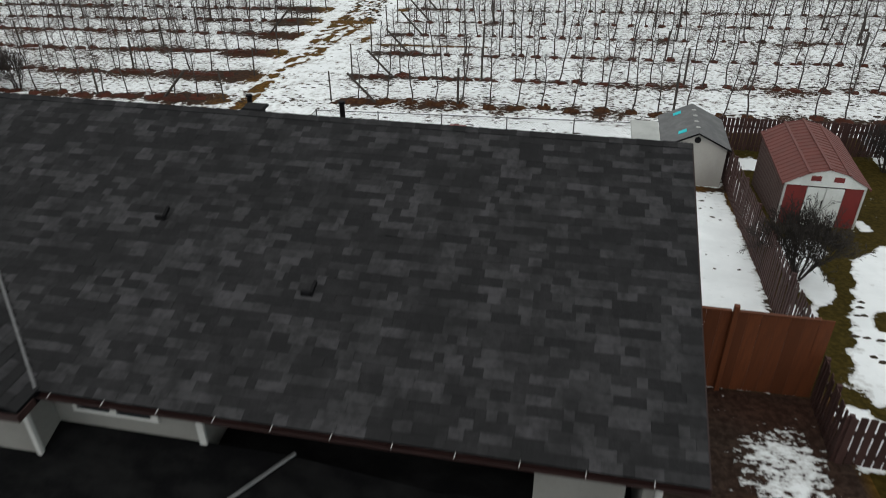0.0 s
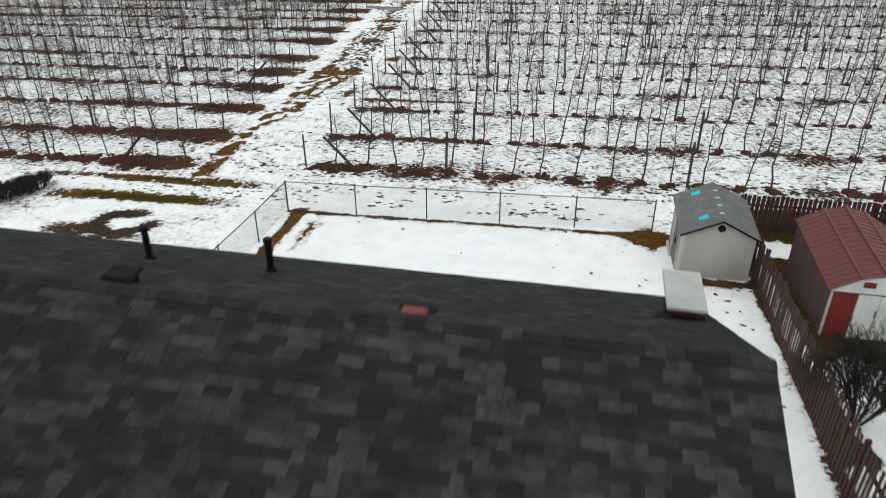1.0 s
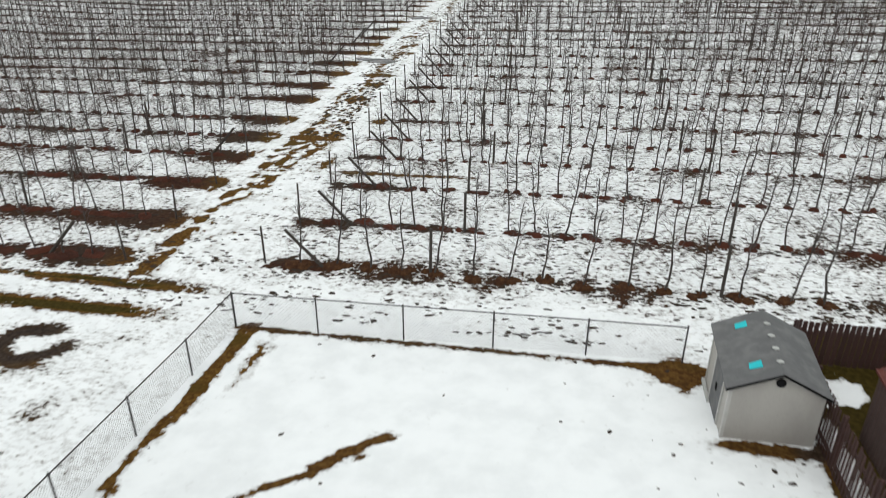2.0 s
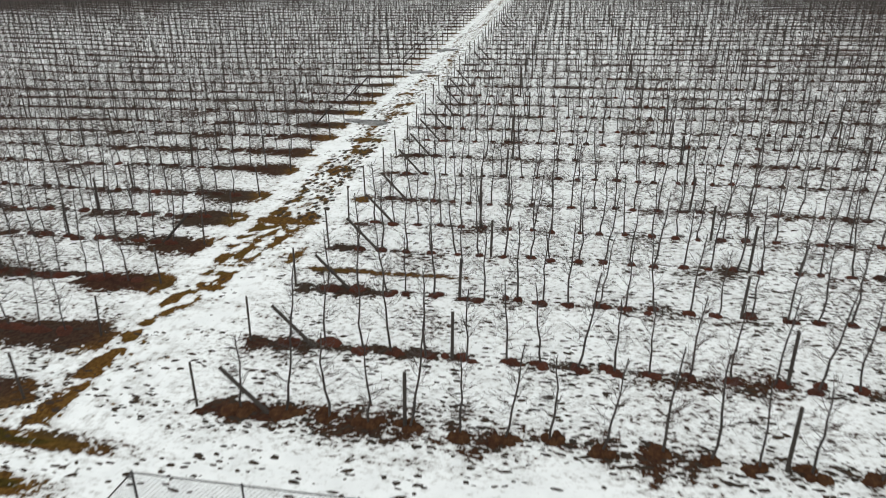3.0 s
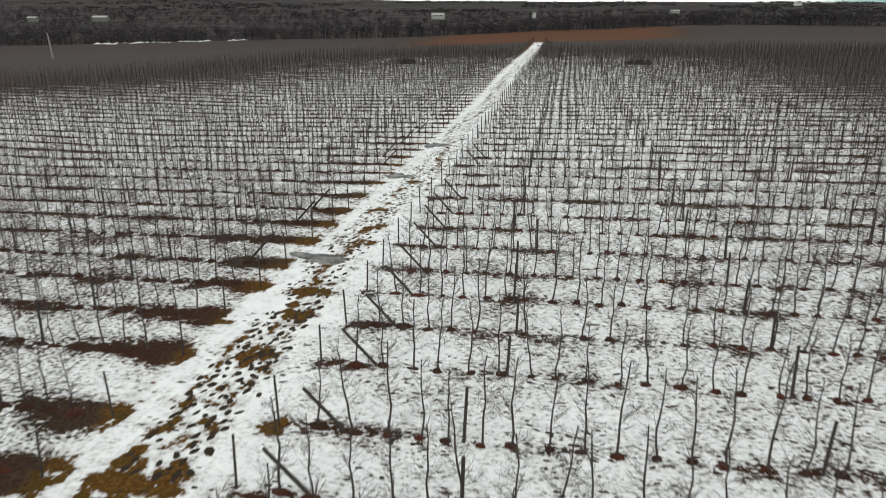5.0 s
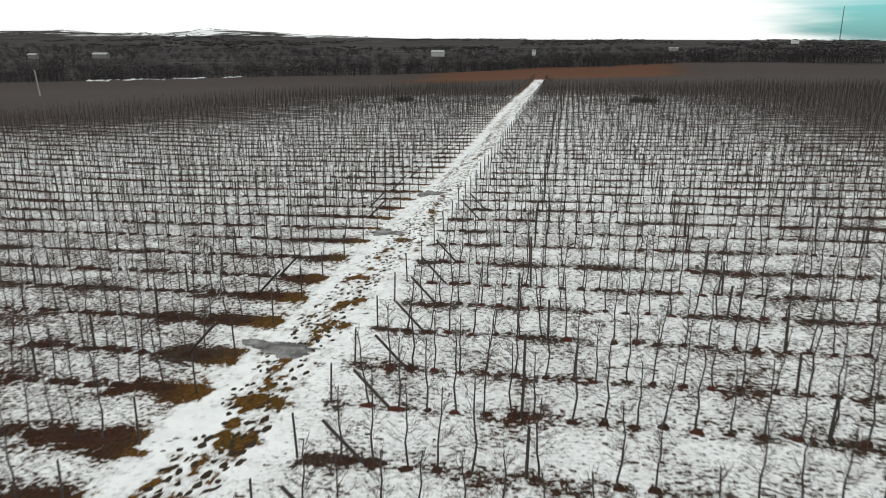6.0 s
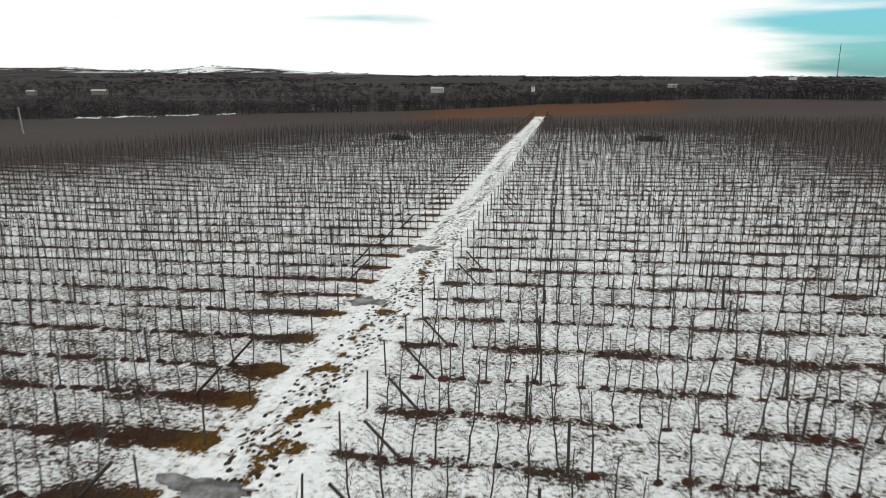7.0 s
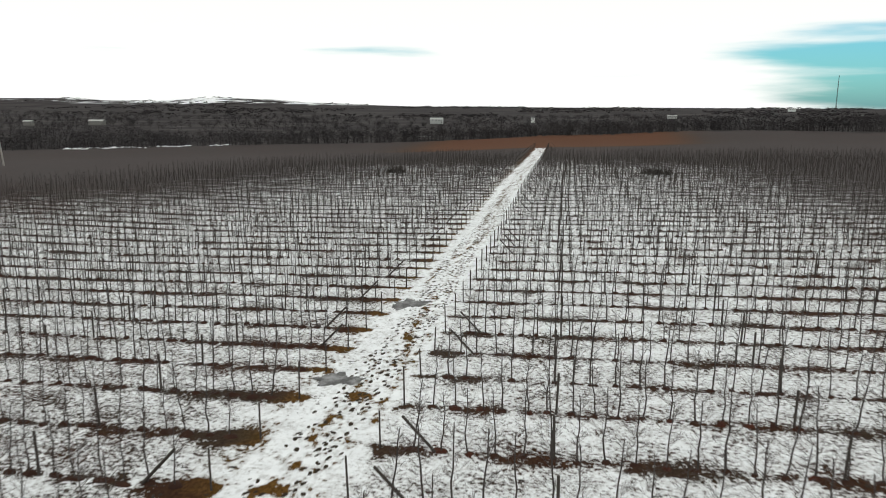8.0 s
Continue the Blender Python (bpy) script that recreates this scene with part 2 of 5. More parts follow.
def ground_material():
    """Old snow, thin over soil and flattened grass: the masks on the mesh say how worn the cover is."""
    m = Mat("snow_and_soil", 0.9, 0, 0.04).world()
    bare, turf, wood = m.attr("bare"), m.attr("turf"), m.attr("wood")
    speck = m.noise(5.6, 5, 0.65, (0.75, 1.15, 1))
    patch = m.noise(0.45, 4, 0.6, (0.8, 1.3, 1))
    crumb = m.noise(13.0, 3, 0.6, (0.7, 1.2, 1))
    tread = m.noise(2.3, 3, 0.55, (1.25, 0.85, 1))
    speck = m.math("ADD", m.math("MULTIPLY", speck, m.math("SUBTRACT", 1.0, m.math("MULTIPLY", turf, 0.7))), m.math("MULTIPLY", tread, m.math("MULTIPLY", turf, 0.7)))
    v = m.math("ADD", m.math("MULTIPLY", speck, 0.70), m.math("MULTIPLY", patch, 0.20))
    v = m.math("ADD", v, m.math("MULTIPLY", crumb, 0.10))
    v = m.math("ADD", v, m.math("MULTIPLY", bare, 0.30))
    open_ground = m.range(v, 0.645, 0.68)
    thin = m.range(v, 0.54, 0.65)
    dust = m.noise(0.9, 5, 0.6)
    snow = m.mix(m.range(dust, 0.35, 0.7), (0.87, 0.895, 0.91), (0.79, 0.815, 0.83))
    snow = m.mix(m.math("MULTIPLY", thin, 0.55), snow, (0.42, 0.415, 0.405))
    soil_n = m.noise(7, 4, 0.65)
    soil = m.mix(m.range(soil_n, 0.35, 0.7), (0.026, 0.012, 0.010), (0.054, 0.025, 0.018))
    tone = m.noise(0.12, 3, 0.5, shift=(3, 1, 0))
    soil = m.mix(m.range(tone, 0.42, 0.6), soil, m.mix(m.range(soil_n, 0.35, 0.7), (0.022, 0.016, 0.014), (0.050, 0.039, 0.033)))
    grass = m.mix(m.range(soil_n, 0.35, 0.7), (0.062, 0.029, 0.007), (0.155, 0.083, 0.020))
    green = m.mix(m.range(patch, 0.5, 0.65, 0, 0.7), grass, (0.075, 0.048, 0.009))
    lawn = m.mix(m.range(soil_n, 0.35, 0.7), (0.030, 0.022, 0.005), (0.060, 0.043, 0.010))
    green = m.mix(m.range(turf, 0.965, 0.995), green, lawn)
    under = m.mix(turf, soil, green)
    north = m.n.new("ShaderNodeSeparateXYZ")
    m.l.new(m.co, north.inputs[0])
    # open ground without turf turns greyer towards the north
    far_grey = m.math("MULTIPLY", m.range(north.outputs[1], 120.0, 210.0), m.math("SUBTRACT", 1.0, turf))
    under = m.mix(far_grey, under, (0.064, 0.057, 0.057))
    rust = m.math("MULTIPLY", m.range(north.outputs[1], 270.0, 320.0), m.range(turf, 0.3, 0.8))
    under = m.mix(rust, under, (0.105, 0.050, 0.030))
    c = m.mix(open_ground, snow, under)
    wn1 = m.noise(0.006, 6, 0.62, (0.5, 1.6, 1))
    wn2 = m.noise(0.016, 6, 0.62, (0.5, 0.9, 1))
    far = m.mix(m.range(wn2, 0.35, 0.7), (0.024, 0.021, 0.022), (0.060, 0.053, 0.052))
    far = m.mix(m.range(wn1, 0.66, 0.70, 0, 0.7), far, (0.22, 0.23, 0.23))
    wn3 = m.noise(0.009, 6, 0.66, (1, 0.22, 1))
    wood = m.range(m.math("ADD", wood, m.math("MULTIPLY", m.math("SUBTRACT", wn3, 0.5), 2.0)), 0.42, 0.56)
    c = m.mix(wood, c, far)
    m.color(c)
    h = m.math("SUBTRACT", m.math("ADD", m.math("MULTIPLY", dust, 0.5), m.math("MULTIPLY", crumb, 0.35)), m.math("MULTIPLY", open_ground, 0.5))
    return m.bump(h, 0.45, 0.06).m


M_GROUND = ground_material()
M_PRINT = painted("trodden_turf", (0.030, 0.022, 0.015), (0.055, 0.042, 0.03), 2.0, 0.95, spec=0.1)
M_OLDSNOW = painted("old_snow", (0.80, 0.82, 0.83), (0.62, 0.64, 0.65), 0.8, 0.8)
M_SLUSH = painted("grey_slush", (0.07, 0.068, 0.066), (0.34, 0.345, 0.35), 1.3, 0.6, spec=0.15, amount=0.9)

# ---- shapes ----


def sm(a, b, x):
    t = min(1.0, max(0.0, (x - a) / (b - a)))
    return t * t * (3 - 2 * t)


def field_end(x):
    """Where the orchard stops: its far edge slants nearer towards the west."""
    return max(190.0, 368 + 0.80 * min(0.0, x + 30))


def orchard_edge(x):
    """Where the rows of trees end; a plain brown field lies beyond."""
    d = max(0.0, -55 - x)
    return 299 - 1.1 * d - 0.012 * d * d + 4 * math.sin(x * 0.19)


def far_height(x, y):
    """The land beyond the orchard: a wooded dip, then low hills."""
    r = math.hypot(x, y)
    e = y - field_end(x)
    rise = 2.0 * sm(-110, -20, x) + 1.6 * sm(-20, 40, x) - 1.0 * sm(-120, -220, x)
    z = 1.8 * sm(-3, 55, e) + rise * sm(-70, 55, e) * (1 - sm(70, 200, e)) - 10.8 * sm(55, 150, e)
    z += 16.0 * sm(900, 3600, r)
    a = math.atan2(x, max(y, 1.0))
    hill = math.exp(-(((a + 0.47) / 0.13) ** 2)) * 46 + math.exp(-(((a + 0.72) / 0.10) ** 2)) * 40
    z += hill * sm(2600, 4000, r) * (0.75 + 0.25 * math.sin(a * 60) * math.sin(a * 23 + 1))
    return z


def ground_z(x, y):
    z = -0.0106 * (min(y, 400) - 35.5) + 0.02 * max(-60.0, min(60.0, x))
    # the orchard falls a little more steeply than the land round it
    near = sm(27, 38, y) * (1 - sm(125, 230, y))
    if near > 0:
        z += near * (0.29 - 0.0103 * (y - 35.5) + 0.01 * max(-60.0, min(60.0, x)))
    s = 0.07 + 0.06 * sm(-12, 3, x)
    d = max(0.0, 31.5 - y)
    d = d * d / 4 if d < 2 else d - 1
    z += s * min(d, 22.0)
    if y > 185:
        z += far_height(x, y)
    return z


def ground_top(x, y):
    """The surface with its small bumps."""
    if -45 < x < 32 and y < 115:
        return ground_z(x, y) + 0.035 * noise.noise((x * 0.35, y * 0.35, 0.0)) + 0.018 * noise.noise((x * 1.6, y * 1.6, 4.0))
    return ground_z(x, y)


def trail_x(y):
    return -17.2 - 0.045 * max(0.0, min(y, 190.0) - 50) - 0.038 * max(0.0, y - 190)


# where the rows stand; past the last one they are evenly spaced
ROW_BASE = (35.35, 39.45, 44.05, 48.4, 51.9, 55.6, 60.6, 64.6, 68.75, 72.5, 77.1, 81.4, 85.3, 90.0, 94.9, 99.2)
ROW_STEP = 4.3


def row_shift(base, x):
    """The western block is set a little nearer than the eastern one."""
    return -0.6 * sm(-14, -19, x) * (1 - sm(45, 75, base))


def row_y(k, x):
    base = ROW_BASE[k] if k < 16 else ROW_BASE[15] + ROW_STEP * (k - 15)
    return base + row_shift(base, x)


def nearest_row(x, y):
    """The number of the row nearest to a place, and how far off it is."""
    if y > ROW_BASE[15]:
        k = 15 + round((y - ROW_BASE[15]) / ROW_STEP)
    else:
        k = min(range(16), key=lambda i: abs(ROW_BASE[i] + row_shift(ROW_BASE[i], x) - y))
    return k, y - row_y(k, x)


def right_end(y):
    return trail_x(y) + max(3.0, 4.25 - 0.025 * (y - 35))


def left_end(y):
    return trail_x(y) - min(2.5, 1.6 + 0.07 * max(0.0, y - 39))


def mesh_ob(name, verts, faces, mat, parent=None, label="", smooth=False):
    me = bpy.data.meshes.new(name)
    me.from_pydata(verts, [], faces)
    me.materials.append(mat)
    if smooth:
        me.polygons.foreach_set("use_smooth", [True] * len(me.polygons))
    me.update()
    ob = new(name, me)
    if parent:
        ob.parent = parent
    if label:
        ob["label"] = label
    return ob


def part(name, bm, material, parent, label="", smooth=False):
    """Links a bmesh as one mesh under a thing or under a part."""
    me = bpy.data.meshes.new(name)
    bm.to_mesh(me)
    bm.free()
    me.materials.append(material)
    if smooth:
        for p in me.polygons:
            p.use_smooth = True
    ob = new(name, me)
    if parent:
        ob.parent = parent
    if label:
        ob["label"] = label
    return ob


def share(name, me, parent, m):
    """A piece: an object of its own on a shared mesh."""
    ob = new(name, me)
    ob.parent = parent
    ob.matrix_basis = m
    return ob


def empty(name, at=(0, 0, 0), rz=0.0):
    ob = new(name)
    ob.empty_display_size = 0.2
    ob.matrix_basis = pose(*at, 0, 0, rz)
    return ob


def box(bm, x0, y0, z0, x1, y1, z1, bevel=0.0):
    r = bmesh.ops.create_cube(bm, size=1.0)
    vs = r["verts"]
    bmesh.ops.scale(bm, vec=(x1 - x0, y1 - y0, z1 - z0), verts=vs)
    bmesh.ops.translate(bm, vec=((x0 + x1) / 2, (y0 + y1) / 2, (z0 + z1) / 2), verts=vs)
    if bevel:
        es = list({e for v in vs for e in v.link_edges})
        bmesh.ops.bevel(bm, geom=es, offset=bevel, segments=1, affect="EDGES")
    return bm


def boxed(*args, **kw):
    return box(bmesh.new(), *args, **kw)


def rod(bm, a, b, r0, r1=None, sides=8):
    """A tapered round bar from a to b."""
    a, b = Vector(a), Vector(b)
    r1 = r0 if r1 is None else r1
    q = (b - a).to_track_quat("Z", "Y").to_matrix()
    rings = []
    for c, r in ((a, r0), (b, r1)):
        rings.append([bm.verts.new(c + q @ Vector((r * math.cos(2 * math.pi * i / sides), r * math.sin(2 * math.pi * i / sides), 0))) for i in range(sides)])
    for i in range(sides):
        j = (i + 1) % sides
        bm.faces.new((rings[0][i], rings[0][j], rings[1][j], rings[1][i]))
    bm.faces.new(rings[0][::-1])
    bm.faces.new(rings[1])
    return bm


def slab(bm, corners, thick):
    """A plate under four or more corners, its thickness downwards."""
    top = [bm.verts.new(c) for c in corners]
    low = [bm.verts.new((c[0], c[1], c[2] - thick)) for c in corners]
    bm.faces.new(top)
    bm.faces.new(low[::-1])
    n = len(top)
    for i in range(n):
        j = (i + 1) % n
        bm.faces.new((top[j], top[i], low[i], low[j]))
    bmesh.ops.recalc_face_normals(bm, faces=bm.faces)
    return bm


# ---- the ground ----


def spaced(stops):
    out = []
    for a, b, step in stops:
        n = max(1, round((b - a) / step))
        out += [a + (b - a) * i / n for i in range(n)]
    return out + [stops[-1][1]]


def build_ground():
    xs = spaced([(-4200, -1200, 150), (-1200, -400, 50), (-400, -120, 14), (-120, -40, 3), (-40, -26, 0.8), (-26, 14, 0.27), (14, 30, 0.8), (30, 120, 5), (120, 400, 25), (400, 1200, 80), (1200, 4200, 200)])
    ys = spaced([(-400, -40, 60), (-40, -4, 6), (-4, 9, 0.8), (9, 62, 0.24), (62, 130, 0.40), (130, 210, 0.8), (210, 310, 1.5), (310, 400, 5), (400, 700, 20), (700, 1500, 60), (1500, 4600, 200)])
    nx, ny = len(xs), len(ys)
    verts, bare, turf, wood = [], [], [], []
    for y in ys:
        tx = trail_x(y)
        for x in xs:
            z = ground_z(x, y)
            n1 = noise.noise((x * 0.35, y * 0.35, 0.0))
            n2 = noise.noise((x * 1.6, y * 1.6, 4.0))
            if -45 < x < 32 and y < 115:
                z += 0.035 * n1 + 0.018 * n2
            b, g, w = ground_cover(x, y, tx, n1, n2)
            verts.append((x, y, z))
            bare.append(b), turf.append(g), wood.append(w)
    faces = [(j * nx + i, j * nx + i + 1, (j + 1) * nx + i + 1, (j + 1) * nx + i) for j in range(ny - 1) for i in range(nx - 1)]
    ob = mesh_ob("ground", verts, faces, M_GROUND, smooth=True)
    for name, values in (("bare", bare), ("turf", turf), ("wood", wood)):
        at = ob.data.attributes.new(name, "FLOAT", "POINT")
        at.data.foreach_set("value", values)
    return tagged(ob, "patchy old snow over brown soil and flattened grass", "ground", kind="structure")


# bare soil round the ends of the first rows: centre and half-widths
SOIL_PATCHES = ((-21.2, 35.0, 3.4, 0.75), (-21.8, 38.8, 3.0, 0.6), (-22.2, 43.4, 3.4, 0.5), (-11.5, 35.4, 1.7, 0.4), (-11.8, 39.4, 1.7, 0.5), (-7.5, 39.5, 2.4, 0.3), (-11.6, 44.1, 1.9, 0.36), (-8.0, 44.1, 2.2, 0.22), (-12.8, 48.4, 1.0, 0.4))


def ground_cover(x, y, tx, n1, n2):
    """How bare the ground is (0.1 clean snow, 1 open), how grassy that is, and where woods begin."""
    bare, turf = 0.22, 0.15
    over = y - field_end(x)
    wood = sm(42, 64, over + 8 * n1) if over > 20 else 0.0
    if math.hypot(x, y) > 2600 and x < 0:
        bearing = math.atan2(x, max(y, 1.0))
        snowy = math.exp(-(((bearing + 0.5) / 0.22) ** 4)) * sm(2900, 3400, math.hypot(x, y))
        wood = min(wood, 1 - 0.54 * snowy)
    if abs(x) > 330 and y < 1500:
        wood = max(wood, sm(330, 430, abs(x)))
    if y > 33.5:
        # orchard rows
        yy = y + 0.30 * n1 + 0.15 * n2
        row, d = nearest_row(x, yy)
        wide = 0.4 * (1 - sm(1, 9, left_end(y) - x)) * (x < tx) * (1 - sm(75, 110, y))
        strip = math.exp(-((d / max(0.2, 0.46 - 0.10 * sm(65, 95, y) + wide + 0.45 * n1)) ** 2))
        melt = 0.17 * sm(150, 230, y) + 0.45 * sm(235, 330, y) + 0.52 * sm(50, 130, -x) * sm(120, 200, y) + 0.30 * sm(20, 70, x) * sm(120, 190, y)
        base = 0.28 + 0.09 * sm(50, 75, y) - 0.03 * sm(105, 130, y) + 0.05 * sm(-2, 8, x) + 0.07 * sm(20, 34, -x) * (1 - sm(70, 110, y)) + 0.15 * sm(5, 40, x) * sm(60, 110, y)
        line = 0.12 + 0.15 * max(0.0, n1) + 0.10 * sm(60, 80, y) + 0.24 * sm(85, 125, y) + 0.10 * (1 - sm(40, 45, y)) + 0.40 * n2
        if yy > 33.4:
            if x > right_end(y) - 0.8:
                bare = base + melt + line * strip + 0.14 * n1 + 0.08 * n2
                bare += (0.12 + 0.5 * n2) * strip * (1 - sm(0, 3.5 + 4 * n1, x - right_end(y)))
            elif x < left_end(y) + 0.6:
                rnd = (math.sin(row * 12.9898) * 43758.5453) % 1.0
                inward = left_end(y) - x
                near = 1 - sm(0.5, 2.0 + 5.5 * rnd + 3 * n1, inward + 1.2 * n2)
                turf = max(turf, 0.85 * (1 - sm(-0.2, 1.3 + 1.4 * sm(60, 75, y), inward + 1.3 * n1 + 0.7 * n2)))
                bare = base + 0.06 + melt + (line + 0.13 * (1 - sm(60, 80, y)) + 0.3 * n2) * strip + 0.72 * strip * near + 0.14 * n1 + 0.42 * n2 * strip
        if 45 < y < 47 and -15 < x < -5.5:
            q = ((x + 10.2) / 3.9) ** 4 + ((y - 45.95 + 0.22 * n1 + 0.1 * n2) / 0.24) ** 2
            bare += 0.75 * math.exp(-q)
            turf = max(turf, 0.9 * math.exp(-q * 0.5))
        if y < 50:
            for cx, cy, rx, ry in SOIL_PATCHES:
                q = ((x - cx + 0.5 * n1) / rx) ** 2 + ((y - cy + 0.25 * n1 + 0.15 * n2) / ry) ** 2
                if q < 3:
                    bare += 0.52 * math.exp(-q * q) * (1 + 1.9 * n2)
                    turf *= 1 - 0.6 * math.exp(-q)
        if y < 38 and x > -13.5:
            bare += 0.08 * math.exp(-(((yy - 35.4 + 0.3 * n1) / 0.8) ** 2)) + 0.10 * n2
        # the trodden trail between the blocks
        if left_end(y) - 0.5 < x < right_end(y) + 0.3:
            o = x - tx + 0.45 * n1 + 0.5 * math.sin(y * 0.11)
            edge = sm(0.0, 1.6, min(x - left_end(y) + 0.5, right_end(y) + 0.3 - x) + 0.5 * n1)
            bare = bare + (0.21 + 0.28 * n2 - bare) * edge
            tread = (0.40 - 0.10 * sm(52, 58, y)) * (1 - sm(1.2, 2.4, abs(o - 0.5))) * sm(44, 50, y)
            bare = max(bare, tread + 0.30 * n2)
            for c, wd, am in ((-0.45, 0.36, 0.55), (0.55, 0.40, 0.66), (1.45, 0.34, 0.45)):
                k = am * (0.92 - 0.28 * sm(68, 85, y)) * sm(46, 52, y) * math.exp(-(((o - c) / wd) ** 2)) * (0.55 + 0.35 * math.sin(y * 0.17 + c * 3) + 1.3 * n2)
                bare = max(bare, 0.15 + 1.25 * k)
            turf = max(turf, 0.93 * (1 - sm(1.3, 2.4, abs(o - 0.3))))
            if y < 53:
                # the path forks into ruts
                west = -17.7 - 0.3 * sm(46, 50, y)
                east = -17.6 + 0.9 * sm(39.5, 43, y) + 0.85 * sm(44, 50, y)
                for c, wd, am in ((west, 0.28, 0.66), (east, 0.28, 0.66), ((west + east) / 2, 0.22, 0.45 * sm(42, 45, y))):
                    bare += am * math.exp(-(((x - c + 0.25 * n1) / wd) ** 2)) * max(0.0, 0.70 + 2.2 * n2)
                    turf = max(turf, 0.93 * math.exp(-(((x - c) / (wd * 2.2)) ** 2)))
                bare += 0.3 * (1 - sm(36, 41, y)) * math.exp(-(((x + 17.7) / 0.6) ** 2))
            for cx, cy, rx, ry in ((-17.0, 51.5, 1.8, 0.5), (-14.5, 47.2, 0.4, 1.0), (-13.6, 55.4, 0.8, 0.6), (-17.2, 60.8, 0.9, 0.8), (-17.0, 65.3, 0.9, 0.6), (-17.6, 68.4, 1.6, 0.45), (-17.2, 77.4, 0.7, 0.7), (-18.4, 80.6, 0.35, 0.8), (-17.6, 81.2, 0.3, 0.8), (-19.0, 85.8, 1.0, 0.5), (-18.8, 95.7, 0.6, 0.9)):
                q = ((x - cx) / rx) ** 2 + ((y - cy + 0.3 * n1) / ry) ** 2
                if q < 2:
                    bare += 0.6 * math.exp(-q * q)
                    turf = max(turf, 0.9)
        if 64 < y < 68 and left_end(y) < x < tx:
            bare = min(bare, 0.1)
        past = sm(-8, 8, y - orchard_edge(x) + 6 * n1)
        if past > 0 and not left_end(y) - 1 < x < right_end(y) + 1:
            bare += (1.1 - bare) * past
        if over > -30:
            turf = max(turf, 0.9 * sm(-18, -2, over) * (0.2 + 0.8 * (1 - sm(25, 75, abs(x + 25)))))
            bare = max(bare, 1.2 * sm(-23, -6, over))
    else:
        if x < -12.2:
            # rough grass outside the fence
            bare = 0.17 + 0.24 * n1
            for cx, cy, rx, ry, am in ((-19.0, 30.7, 4.2, 0.5, 0.8), (-19.6, 32.6, 5.5, 0.35, 0.7), (-20.2, 27.2, 1.3, 0.6, 0.55), (-18.9, 26.4, 1.2, 0.45, 0.40), (-15.6, 24.8, 0.5, 0.7, 0.35), (-17.4, 27.0, 0.6, 0.3, 0.4), (-18.9, 33.6, 3.2, 0.4, 0.5)):
                k = am * math.exp(-(((x - cx) / rx) ** 4) - ((y - cy - 0.4 + 0.3 * n1) / ry) ** 4)
                bare += k
                if ry < 0.6:
                    turf = max(turf, min(1.0, 1.6 * k))
            turf = max(turf, 0.3)
            # a churned loop of mud
            ring = math.hypot((x + 18.3) / 1.15, (y - 28.5) / 0.9) + 0.22 * n1 + 0.22 * n2
            gap = math.exp(-(((math.atan2(y - 28.5, x + 18.3) - 0.75) / 0.55) ** 2))
            loop = math.exp(-(((ring - 1) / 0.36) ** 2)) * (1 - 0.9 * gap)
            bare += 1.25 * loop
            turf *= 1 - min(1.0, loop)
        elif x < max(5.6, 5.6 + 0.0229 * (y - 14.2)):
            bare, turf = (-0.12, 0.75) if y < 31.4 else (0.10 + 0.1 * n1, 0.2)
            # soil along the fence lines
            e = abs(y - 30.75 + 0.1 * n1) if x > -12 else 9
            if y < 31.2:
                e = min(e, max(0.0, abs(x + 11.55 + 0.15 * n1) - 0.12 * sm(24, 28, y)))
                turf = 0.95 if x < -9.5 and y < 30.6 else 0.4 if y > 30.5 and x < 0.8 else turf
            bare += 1.05 * (1 - sm(0.05, 0.26 + 0.15 * n2, e))
            for cx, cy, rx, ry, am in ((-8.25, 22.85, 0.45, 0.16, 0.65), (-7.65, 23.45, 0.45, 0.15, 0.65), (-7.0, 23.9, 0.45, 0.16, 0.7), (-6.65, 24.4, 0.36, 0.24, 0.75), (-6.2, 24.95, 0.4, 0.24, 0.75), (-5.68, 25.5, 0.42, 0.18, 0.7), (-5.33, 25.85, 0.3, 0.18, 0.7), (-5.75, 24.85, 0.26, 0.15, 0.65), (2.7, 30.5, 0.85, 0.75, 1.1), (4.6, 27.1, 1.35, 0.30, 0.9), (-5.6, 22.6, 1.0, 0.18, 0.55), (-3.6, 22.0, 1.6, 0.16, 0.45), (-1.0, 21.2, 1.4, 0.22, 0.5), (-10.6, 28.8, 0.35, 1.8, 0.5)):
                u = (x - cx) / rx + 0.25 * n1
                bare += 1.8 * am * math.exp(-(u**2) - ((y - cy - 0.6 * (x - cx) * (cy < 27 and cx < -5.65) + 0.12 * n2) / ry) ** 2)
            if x > 3.2:
                bare += 0.16 * (1 - sm(0, 3.5, abs(y - 26)))
            bare += 0.75 * (1 - sm(0.02, 0.24 + 0.2 * n2, 5.62 + 0.0229 * (y - 14.2) - x)) * sm(12, 14, y)
            turf = min(turf, 0.15 + sm(0.2, 0.5, 5.6 - x))
        else:
            # the neighbour's lawn with islands of snow
            bare, turf = 1.0 + 0.1 * n1, 1.0
            for cx, cy, rx, ry in ((7.1, 20.3, 0.62, 2.3), (7.7, 21.9, 0.6, 0.9), (6.4, 17.3, 0.5, 0.6), (6.3, 12.1, 0.7, 1.2), (9.9, 28.5, 1.0, 1.4), (6.35, 25.5, 0.32, 3.6), (8.6, 12.2, 1.7, 0.8), (6.9, 30.4, 0.9, 0.8), (9.9, 24.2, 0.25, 0.5)):
                q = ((x - cx + 0.4 * n1) / rx) ** 2 + ((y - cy + 0.3 * n2) / ry) ** 2
